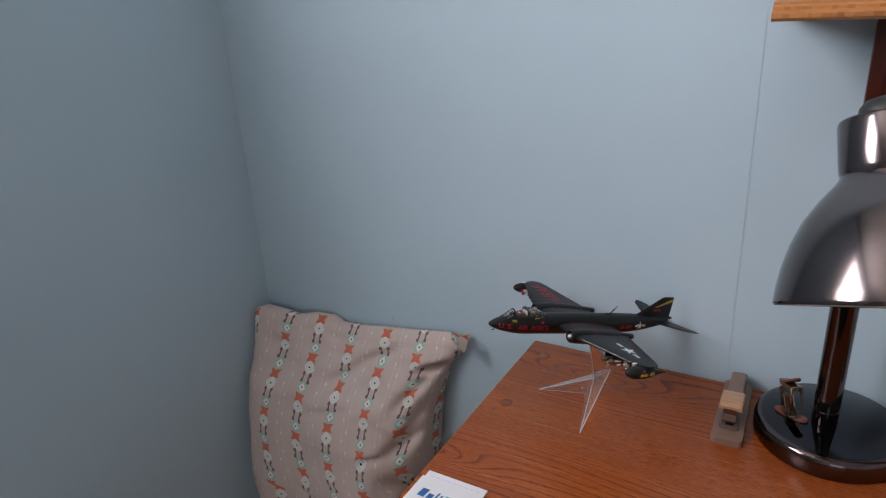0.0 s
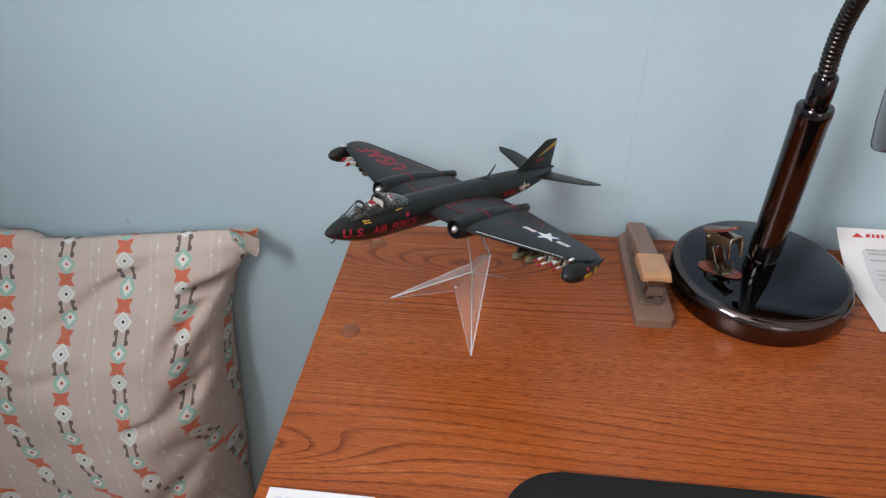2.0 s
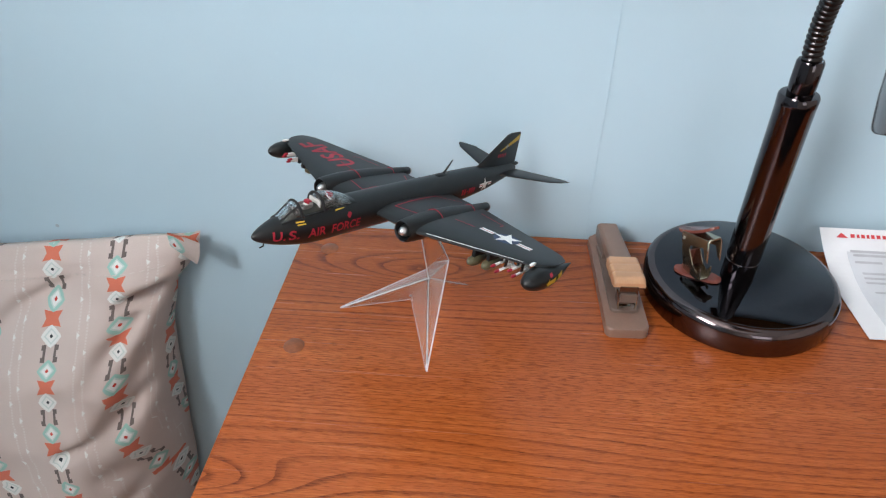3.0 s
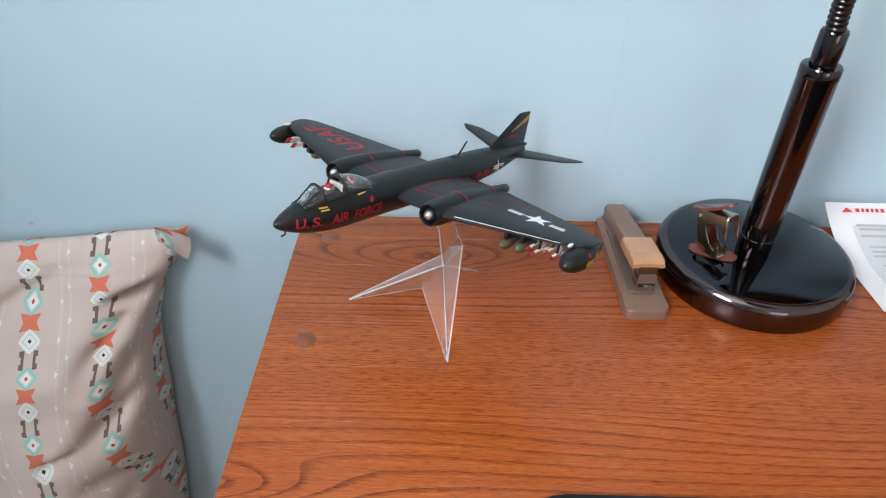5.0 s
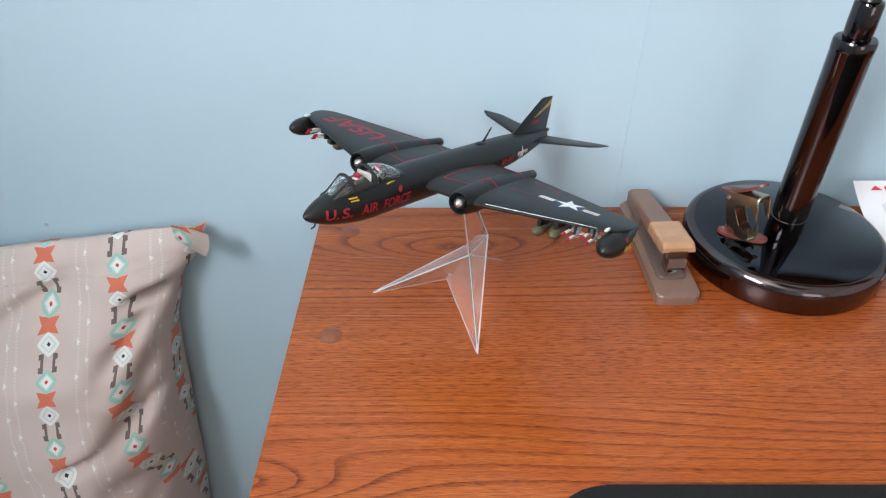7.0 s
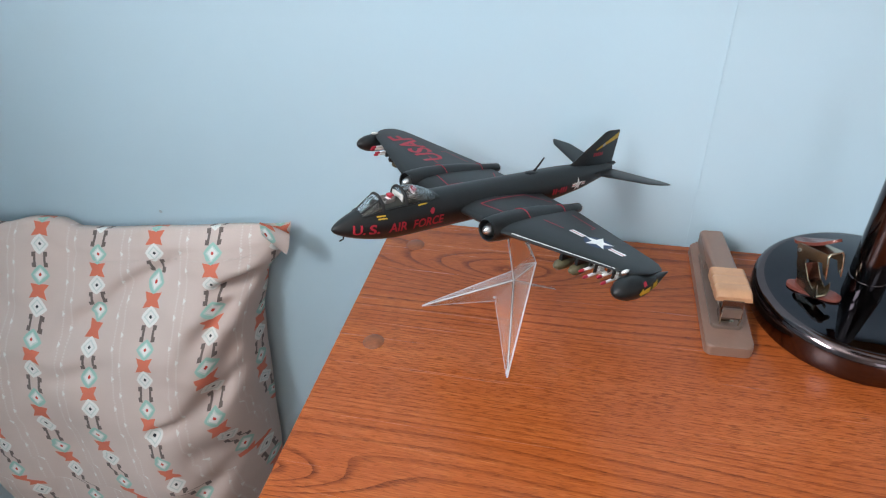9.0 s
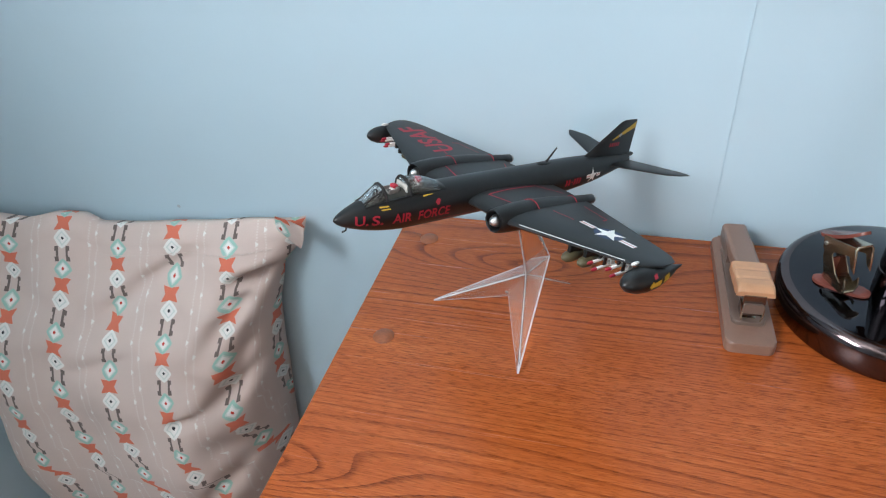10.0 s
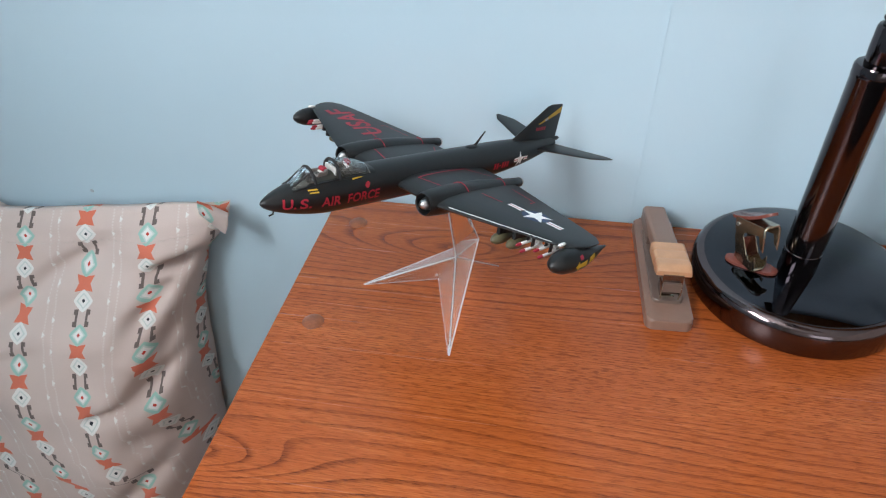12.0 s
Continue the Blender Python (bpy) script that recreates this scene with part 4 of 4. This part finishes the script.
# ---- stapler ----
def stapler():
    ob = thing("stapler", "taupe desk stapler with a tan thumb cap, on the desk", "stapler", pose(0.2985, -0.1375, DESK, 0, 0, 2.0))

    def plan(w0, w1, length, r=0.005):
        out = []
        for x, y, a in ((w0 / 2 - r, r, 270), (w1 / 2 - r, length - r, 0), (-w1 / 2 + r, length - r, 90), (-w0 / 2 + r, r, 180)):
            out += [(x + r * math.cos(radians(a + 90 * i / 5)), y + r * math.sin(radians(a + 90 * i / 5))) for i in range(6)]
        return out
    part("base", slab(plan(0.0345, 0.033, 0.132, 0.0055), 0.0, 0.0090, 0.0024, 3), M_TAUPE, ob)
    part("anvil_plate", slab([(x, y + 0.020) for x, y in plan(0.0235, 0.0225, 0.095, 0.005)], 0.0086, 0.0120, 0.0015, 3), M_TAUPE_DARK, ob)
    bm = box(-0.005, 0.005, 0.025, 0.035, 0.0112, 0.0125, 0.0004)
    part("anvil", bm, M_STEEL, ob, "polished steel anvil")

    def arm(name, w, y0, y1, za0, za1, zb0, zb1, mat, bev):
        rings = []
        for k in range(11):
            t = k / 10
            y = y0 + (y1 - y0) * t
            lo, hi = za0 + (zb0 - za0) * t, za1 + (zb1 - za1) * t
            r = min(bev, (hi - lo) / 2.2)
            ring = []
            for cx, cz, a in ((w / 2 - r, hi - r, 0), (-w / 2 + r, hi - r, 90)):
                ring += [(cx + r * math.cos(radians(a + 90 * i / 4)), y, cz + r * math.sin(radians(a + 90 * i / 4))) for i in range(5)]
            ring += [(-w / 2, y, lo), (w / 2, y, lo)]
            rings.append(ring)
        return part(name, loft(rings), mat, ob)
    arm("hinge_block", 0.019, 0.090, 0.131, 0.008, 0.0225, 0.008, 0.0215, M_TAUPE_DARK, 0.002)
    arm("arm", 0.0185, 0.046, 0.130, 0.0285, 0.0385, 0.0120, 0.0235, M_TAUPE, 0.003)
    arm("magazine", 0.0135, 0.018, 0.120, 0.0225, 0.0305, 0.0110, 0.0150, M_TAUPE_DARK, 0.001)
    # rounded tan cap that drops at the front
    rings = []
    for k in range(25):
        t = k / 24
        y = 0.0215 + 0.0375 * t
        drop = (1 - t / 0.16) ** 2 if t < 0.16 else 0
        hi = 0.0435 - 0.0053 * t - 0.0040 * drop
        lo = hi - (0.0092 if t > 0.12 else 0.0080 - 0.0040 * drop)
        groove = 0.0005 if k in (9, 17) else 0.0
        w = 0.0258 - 2 * groove
        hi -= groove
        r = 0.0028
        ring = []
        for cx, cz, a in ((w / 2 - r, hi - r, 0), (-w / 2 + r, hi - r, 90)):
            ring += [(cx + r * math.cos(radians(a + 90 * i / 4)), y, cz + r * math.sin(radians(a + 90 * i / 4))) for i in range(5)]
        ring += [(-w / 2, y, lo), (w / 2, y, lo)]
        rings.append(ring)
    part("cap", loft(rings), M_TAN, ob, "tan plastic thumb cap")
    # staple head
    bm = box(-0.0075, 0.0075, 0.0205, 0.0220, 0.0185, 0.0365, 0.0005)
    box(-0.0078, -0.0066, 0.0190, 0.030, 0.0175, 0.0270, 0.0003, bm=bm)
    box(0.0066, 0.0078, 0.0190, 0.030, 0.0175, 0.0270, 0.0003, bm=bm)
    part("staple_head", bm, M_STAPLE, ob, "dark polished metal staple head")
    for x in (-0.0072, 0.0072):
        part("guide_wire", along([(x, 0.0192, 0.0255), (x, 0.0186, 0.0200), (x * 0.9, 0.0190, 0.0150)], 0.0006, 8), M_STEEL, ob)
    part("guide_wire", along([(-0.0072, 0.0192, 0.0255), (0.0072, 0.0192, 0.0255)], 0.0006, 8), M_STEEL, ob)
    # matt black block on the head stands in for the shade in its slot
    part("staple_slot", box(-0.004, 0.004, 0.0198, 0.0207, 0.0235, 0.0275, 0.0003), M_BLACK_MATT, ob)


stapler()


# ---- desk lamp ----
def desk_lamp():
    cx, cy = 0.400, -0.072
    ob = thing("desk_lamp", "black chrome gooseneck desk lamp with a bell shade", "lamp", Matrix.Translation((cx, cy, DESK)))
    R = 0.0800
    part("base", lathe([(R - 0.006, 0.0), (R - 0.001, 0.001), (R, 0.004), (R, 0.0185), (R - 0.0012, 0.0225), (R - 0.0045, 0.0255), (R - 0.0075, 0.0262)], 96, caps=False), M_CHROME_BASE, ob, angle=50)
    part("base_plate", lathe([(R - 0.0070, 0.0258), (R - 0.0082, 0.0266), (0.0003, 0.0268)], 96, caps=False), M_CHROME_TOP, ob, "glossy black top of the lamp base")
    sx, sy = 0.394 - cx, -0.080 - cy
    bm = lathe([(0.0132, 0.0268), (0.0135, 0.0275), (0.0135, 0.045), (0.0129, 0.0455), (0.0129, 0.0470), (0.0135, 0.0475), (0.0138, 0.182), (0.0140, 0.183), (0.0140, 0.1895), (0.0131, 0.191), (0.0095, 0.1915)], 40)
    bmesh.ops.translate(bm, verts=bm.verts[:], vec=(sx, sy, 0))
    part("stem", bm, M_STEM, ob)
    bm = lathe([(0.0090, 0.1912), (0.0094, 0.2), (0.0092, 0.214), (0.0084, 0.2155), (0.0066, 0.216)], 28)
    bmesh.ops.translate(bm, verts=bm.verts[:], vec=(sx, sy, 0))
    part("collar", bm, M_STEM, ob)
    # head: axis leans back
    axis = Vector((-0.15, 0.43, 0.90)).normalized()
    rim = Vector((0.416 - cx, -0.290 - cy, 1.0265 - DESK))
    turn = axis.to_track_quat("Z", "Y").to_matrix().to_4x4()
    head = Matrix.Translation(rim) @ turn
    # gooseneck from the collar to the back of the neck
    end = head @ Vector((0, 0.026, 0.122))
    p0, p3 = Vector((sx, sy, 0.214)), end
    p1, p2 = p0 + Vector((-0.008, 0.012, 0.095)), p3 + Vector((0, 0.06, 0.0))
    pts = []
    for k in range(601):
        t = k / 600
        pts.append(p0 * (1 - t) ** 3 + p1 * 3 * t * (1 - t) ** 2 + p2 * 3 * t * t * (1 - t) + p3 * t ** 3)
    radii = [0.0061 + 0.0008 * abs(math.sin(k * math.pi / 8)) for k in range(601)]
    part("gooseneck", along(pts, radii, 16), M_NECK, ob, "ribbed metal gooseneck", angle=70)
    prof = [(0.0800, 0.0), (0.0806, 0.0012), (0.0804, 0.0035), (0.0782, 0.015), (0.0744, 0.030), (0.0684, 0.047), (0.0596, 0.065), (0.0472, 0.082), (0.0372, 0.093), (0.0335, 0.098),
            (0.0326, 0.1005), (0.0334, 0.1025), (0.0338, 0.1060), (0.0342, 0.1400), (0.0334, 0.1430), (0.0312, 0.1445), (0.0003, 0.1450)]
    bm = lathe(prof, 96, caps=False)
    bmesh.ops.transform(bm, matrix=head, verts=bm.verts[:])
    shade = part("shade", bm, M_CHROME, ob, "dark mirror-finished metal bell shade", angle=35)
    bm = lathe([(r - 0.0012, z + 0.0004) for r, z in prof[:11]] + [(0.0003, 0.101)], 64, caps=False)
    bmesh.ops.transform(bm, matrix=head, verts=bm.verts[:])
    part("shade_lining", bm, M_SHADE_IN, shade)
    bm = lathe([(0.0200, 0.1445), (0.0205, 0.1485), (0.0190, 0.1540), (0.0150, 0.1590), (0.0080, 0.1615), (0.0003, 0.162)], 32, caps=False)
    bmesh.ops.transform(bm, matrix=head, verts=bm.verts[:])
    part("cap", bm, M_RUBBER, ob, "domed black cap on the lamp head")


desk_lamp()


# ---- staple remover standing on the lamp base ----
def staple_remover():
    ob = thing("staple_remover", "brown plastic and steel staple remover standing on the lamp base", "staple remover", pose(0.356, -0.082, DESK + 0.0268, 0, 0, 26))

    def cheek(bm, x, outline, thick=0.0008):
        """A flat steel cheek of a (y, z) outline at x."""
        p1 = [bm.verts.new((x - thick / 2, y, z)) for y, z in outline]
        p2 = [bm.verts.new((x + thick / 2, y, z)) for y, z in outline]
        bm.faces.new(p1)
        bm.faces.new(p2[::-1])
        n = len(outline)
        for i in range(n):
            bm.faces.new((p1[i], p2[i], p2[(i + 1) % n], p1[(i + 1) % n]))

    # upper jaw: a channel whose cheeks run back to the pivot and hook down in front
    bm = box(-0.0066, 0.0066, -0.0150, 0.0130, 0.0392, 0.0401, 0.0003)
    for x in (-0.0062, 0.0062):
        cheek(bm, x, [(0.0150, 0.0398), (0.0155, 0.0300), (0.0100, 0.0270), (0.0040, 0.0300), (-0.0105, 0.0320), (-0.0120, 0.0240), (-0.0138, 0.0215), (-0.0150, 0.0300), (-0.0152, 0.0398)])
    opened = Matrix.Translation((0, 0.0125, 0.0315)) @ Matrix.Rotation(radians(-17), 4, "X") @ Matrix.Translation((0, -0.0125, -0.0345))
    bmesh.ops.transform(bm, matrix=opened, verts=bm.verts[:])
    jaw = part("upper_jaw", bm, M_STEEL, ob, "nickel steel upper jaw", smooth=False)
    hook = [(-0.0062, -0.0150, 0.0205), (-0.0063, -0.0158, 0.0300), (-0.0063, -0.0158, 0.0378), (-0.0045, -0.0158, 0.0398), (0.0045, -0.0158, 0.0398), (0.0063, -0.0158, 0.0378), (0.0063, -0.0158, 0.0300), (0.0062, -0.0150, 0.0205)]
    hook = [opened @ Vector(q) for q in hook]
    part("tooth_edge", along(hook, [0.0005, 0.0008, 0.0009, 0.0009, 0.0009, 0.0009, 0.0008, 0.0005], 8), M_STEEL, jaw, "bright bent front edge")
    # lower jaw: narrower channel that leans forward from the pivot down to its upturned teeth
    bm = box(-0.0056, 0.0056, -0.0120, 0.0040, 0.0034, 0.0043, 0.0003)
    for x in (-0.0052, 0.0052):
        cheek(bm, x, [(0.0150, 0.0345), (0.0060, 0.0330), (0.0050, 0.0240), (-0.0030, 0.0130), (-0.0090, 0.0095), (-0.0118, 0.0150), (-0.0128, 0.0090), (-0.0122, 0.0036), (0.0060, 0.0036), (0.0130, 0.0200)])
    jaw = part("lower_jaw", bm, M_STEEL, ob, "nickel steel lower jaw", smooth=False)
    hook = [(-0.0052, -0.0122, 0.0160), (-0.0053, -0.0134, 0.0090), (-0.0040, -0.0128, 0.0046), (0.0040, -0.0128, 0.0046), (0.0053, -0.0134, 0.0090), (0.0052, -0.0122, 0.0160)]
    part("tooth_edge", along(hook, [0.0004, 0.0008, 0.0009, 0.0009, 0.0008, 0.0004], 8), M_STEEL, jaw, "bright bent front edge")
    part("pivot", along([(-0.0074, 0.0125, 0.0315), (0.0074, 0.0125, 0.0315)], 0.0014, 12), M_SILVER, ob, "bright pivot pin")
    part("spring", along([(0.004 * math.cos(k * 0.6), 0.0110 + 0.003 * math.sin(k * 0.6), 0.0230 + 0.0003 * k) for k in range(32)], 0.0005, 6), M_STEEL, ob)

    # winged brown grips: a narrow waist over the steel and two upturned lobes
    def grip(z, bend, deep, name, half, ahead):
        out = []
        for k in range(40):
            a = 2 * math.pi * k / 40
            out.append((deep * math.sin(a) * (0.62 + 0.38 * abs(math.cos(a)) ** 1.5), half * math.cos(a)))
        bm = slab(out, -0.0012, 0.0012, 0.0008)
        bmesh.ops.subdivide_edges(bm, edges=[e for e in bm.edges if e.calc_length() > 0.012], cuts=3, use_grid_fill=True)
        for v in bm.verts:
            v.co.z += bend * v.co.y ** 2
        low = min(v.co.z for v in bm.verts)
        bmesh.ops.translate(bm, verts=bm.verts[:], vec=(0, -ahead, z - (low if z < 0.01 else 0.0)))
        if z < 0.01:
            bmesh.ops.transform(bm, matrix=Matrix.Rotation(radians(40), 4, "Z"), verts=bm.verts[:])
        else:
            bmesh.ops.transform(bm, matrix=opened @ Matrix.Rotation(radians(-16), 4, "X"), verts=bm.verts[:])
        part(name, bm, M_BROWN, ob, "reddish brown plastic finger grip")
    grip(0.0, 2.0, 0.0095, "lower_grip", 0.0195, 0.004)
    grip(0.0412, 5.0, 0.0095, "upper_grip", 0.0225, 0.0085)
    part("grip_back", box(-0.0048, 0.0048, 0.0075, 0.0092, 0.0030, 0.0200, 0.0006), M_BROWN, ob, "brown plastic back of the lower grip")


staple_remover()


# ---- papers ----
def notepad():
    a, b = Vector((0.010, -0.330)), Vector((0.085, -0.330))
    ob = thing("log_booklet", "white blood pressure log booklet with blue print, on the desk edge", "booklet", pose(a.x, a.y, DESK, 0, 0, 0))
    w, h = (b - a).length, 0.150
    part("page", slab([(0, -h), (w, -h), (w, -0.012), (w, 0.0), (0, 0.0), (0, -0.012)], 0.0, 0.0022), M_PAPER, ob, smooth=False)
    part("cover", slab([(-0.003, -h), (w + 0.001, -h), (w + 0.001, -0.0125), (w - 0.001, -0.0115), (-0.002, -0.0115)], 0.0022, 0.0038, 0.0003), M_PAPER, ob, smooth=False)
    z = 0.00395

    def flat(dx, dy, k=1.0):
        return lambda x, y: (dx + x * k, dy + y * k, z)
    # maker's mark as plain bars
    x = 0.0085
    for wide, high, col in ((0.0085, 0.0125, M_INK_BLUE), (0.0065, 0.0080, M_INK_BLUE), (0.0022, 0.0125, M_INK_BLUE), (0.0022, 0.0105, M_INK_BLUE), (0.0110, 0.0120, M_INK_CYAN), (0.0075, 0.0080, M_INK_CYAN)):
        patch([(x, -0.0415), (x + wide, -0.0415), (x + wide + high * 0.12, -0.0415 + high), (x + high * 0.12, -0.0415 + high)], flat(0, 0), "mark_bar", col, ob)
        x += wide + 0.0026
    lettering("Daily Blood Pressure Log", 0.0066, flat(0.0075, -0.0545), "lettering", M_INK_DARK, ob, 0.01, cuts=False, fit=0.053)
    patch([(0.003, -0.125), (w - 0.016, -0.125), (w - 0.016, -0.0645), (0.003, -0.0645)], flat(0, 0), "pink_panel", M_INK_PINK, ob)
    for k in range(9):
        xx = 0.006 + 0.0072 * k
        patch([(xx, -0.0078), (xx + 0.005, -0.0078), (xx + 0.005, -0.0066), (xx, -0.0066)], lambda x, y: (x, y, 0.0023), "print_bar", simple("pale_print", (0.62, 0.62, 0.70), 0.7), ob) if k < 9 else None


notepad()


def rise(y):
    """Height of the letter above the desk: flat in front, bent up towards the wall."""
    t = max(0.0, (y + 0.075) / 0.073)
    return DESK + 0.0008 + 0.0265 * t * t


def letter():
    x0, x1, y0, y1 = 0.489, 0.78, -0.122, -0.002
    ob = thing("letter_envelope", "white window envelope with red print, bent up against the wall", "envelope", Matrix.Translation((x0, y0, DESK)))
    off = Vector((x0, y0, DESK))

    def sheet(a, b, c, d, lift, mat, name, thick=0.0006, parent=ob):
        n = 24
        rings = []
        for k in range(n + 1):
            y = c + (d - c) * k / n
            z = rise(y) + lift
            shift = 0.006 * (1 - (y - y0) / (y1 - y0))
            rings.append([Vector(p) - off for p in ((a + shift, y, z), (b, y, z), (b, y, z + thick), (a + shift, y, z + thick))])
        return part(name, loft(rings), mat, parent, smooth=False)
    sheet(x0, x1, y0, y1, 0.0, M_PAPER, "paper")
    sheet(x0 + 0.020, x1 - 0.03, y0 + 0.012, y1 - 0.020, 0.0008, M_FILM, "window_film", 0.0003)

    def on_sheet(x, y):
        return tuple(Vector((x, y, rise(y) + 0.0015)) - off)
    patch([(x0 + 0.0135, -0.0105), (x0 + 0.0185, -0.0065), (x0 + 0.0245, -0.0105)], on_sheet, "mark", M_INK_RED, ob)
    x = x0 + 0.0265
    for w in (0.0045, 0.0028, 0.0036, 0.0028, 0.0036, 0.0040, 0.0036, 0.0026, 0.0052):
        patch([(x, -0.0102), (x + w * 0.85, -0.0102), (x + w * 0.85, -0.0072), (x, -0.0072)], on_sheet, "mark_bar", M_INK_RED, ob)
        x += w + 0.0012
    for y, a, b in ((-0.0265, 0.026, 0.062), (-0.0330, 0.026, 0.050), (-0.0440, 0.030, 0.068), (-0.0490, 0.030, 0.072), (-0.0540, 0.030, 0.066), (-0.0650, 0.034, 0.070), (-0.0230, 0.024, 0.19)):
        patch([(x0 + a, y), (x0 + b, y), (x0 + b, y + 0.0022), (x0 + a, y + 0.0022)], on_sheet, "print_bar", M_INK, ob, 0.01)


letter()


def gadget():
    ob = thing("card_frame", "small dark-framed card lying on the envelope", "card", pose(0.566, -0.074, DESK + 0.0030, 0, 0, -6))
    part("frame", slab(rounded(-0.028, 0.05, -0.042, 0.036, 0.003), 0.0, 0.003, 0.0006), M_RUBBER, ob)
    part("picture", slab(rounded(-0.022, 0.044, 0.004, 0.030, 0.001), 0.0031, 0.0036), M_GREY_CARD, ob, "grey-blue picture")
    part("picture", slab(rounded(-0.022, 0.044, -0.037, 0.000, 0.001), 0.0031, 0.0036), M_GREEN, ob, "dark green picture")
    for k in range(7):
        patch([(-0.018 + 0.006 * k, -0.0345), (-0.014 + 0.006 * k, -0.0345), (-0.0135 + 0.006 * k, -0.0305), (-0.0175 + 0.006 * k, -0.0305)], lambda x, y: (x, y, 0.0038), "script_bar", M_PAPER, ob)
    cap = thing("cap_ornament", "black ornament with a yellow domed top, on the framed card", "ornament", pose(0.582, -0.077, DESK + 0.0066, 0, 0, 12))
    bm = lathe([(0.0003, 0.0), (0.034, 0.0), (0.040, 0.004), (0.041, 0.010), (0.037, 0.015), (0.028, 0.018), (0.0003, 0.019)], 40, caps=False)
    for v in bm.verts:
        n = noise.noise(v.co * 90)
        v.co += v.co.normalized() * 0.0018 * n
        v.co.y *= 0.62
        v.co.z = max(0, v.co.z)
    part("brim", bm, M_RUBBER, cap, "black textured brim")
    bm = lathe([(0.026, 0.0165), (0.0275, 0.018), (0.0275, 0.0205), (0.026, 0.0215)], 40)
    for v in bm.verts:
        v.co.y *= 0.7
    part("band", bm, M_CAP_YELLOW, cap, "yellow band")
    bm = lathe([(0.024, 0.0210), (0.0245, 0.026), (0.022, 0.029)], 40)
    for v in bm.verts:
        v.co.y *= 0.72
    part("crown", bm, M_BLACK_MATT, cap)
    bm = lathe([(0.0235, 0.0275), (0.0245, 0.031), (0.0225, 0.037), (0.015, 0.041), (0.0003, 0.0425)], 40)
    for v in bm.verts:
        v.co.y *= 0.72
    part("dome", bm, M_CAP_YELLOW, cap, "yellow domed top")


gadget()

# ---- desk mat ----
tagged(part("desk_mat", slab(rounded(0.172, 0.86, -0.58, -0.296, 0.042), DESK, DESK + 0.0028, 0.001), M_MAT), "matt black desk mat with rounded corners", "desk mat")


# ---- shelf on the wall ----
def shelf():
    ob = thing("wall_shelf", "light oak shelf on a shade-darkened wooden bracket above the desk", "shelf", Matrix.Translation((0.29, WALL_Y, 1.20)))
    off = Vector((0.29, WALL_Y, 1.20))
    # board with a moulded front edge
    prof = [(-0.0005, 0.0), (-0.118, 0.0), (-0.122, 0.003), (-0.122, 0.007), (-0.116, 0.010), (-0.116, 0.013), (-0.110, 0.018), (-0.0005, 0.018)]
    rings = []
    for x, k in ((0.293, 1.0), (1.25, 1.0)):
        rings.append([(x - off.x, y, z + 0.020) for y, z in prof])
    part("board", loft(rings), M_SHELF, ob, smooth=False)
    part("bracket", box(0.380 - off.x, 0.400 - off.x, -0.050, -0.0005, -0.10, 0.0195, 0.002), M_BRACKET, ob, "reddish wooden bracket, its shade put into the colour")


shelf()

# ---- windows out of view: the west one, and one added for the fill lamp ----
w = thing("window_1", "unseen white framed window around a daylight lamp", "window", Matrix.Translation((WALL_X - 0.06, (WIN_Y0 + WIN_Y1) / 2, WIN_Z0)), kind="structure")
wy, wz = (WIN_Y1 - WIN_Y0) / 2, WIN_Z1 - WIN_Z0
for a in ((-0.02, 0.02, -wy, wy, 0.0, 0.04), (-0.02, 0.02, -wy, wy, wz - 0.04, wz), (-0.02, 0.02, -wy, -wy + 0.04, 0.04, wz - 0.04), (-0.02, 0.02, wy - 0.04, wy, 0.04, wz - 0.04)):
    part("window_frame", box(*a, 0.003), M_FRAME, w)
# added frame round the south fill lamp
w2 = thing("window_2", "unseen white framed window around a daylight lamp", "window", Matrix.Translation((1.3, FAR_Y - 0.06, 0.95)), kind="structure")
for a in ((-0.55, 0.55, -0.02, 0.02, 0.0, 0.04), (-0.55, 0.55, -0.02, 0.02, 1.06, 1.10), (-0.55, -0.51, -0.02, 0.02, 0.04, 1.06), (0.51, 0.55, -0.02, 0.02, 0.04, 1.06)):
    part("window_frame", box(*a, 0.003), M_FRAME, w2)
tagged(part("ground", box(-60, 60, -60, 60, -0.4, -0.3), simple("grass_outside", (0.06, 0.09, 0.03), 0.9), smooth=False), "dull green ground outside", "ground", kind="structure")
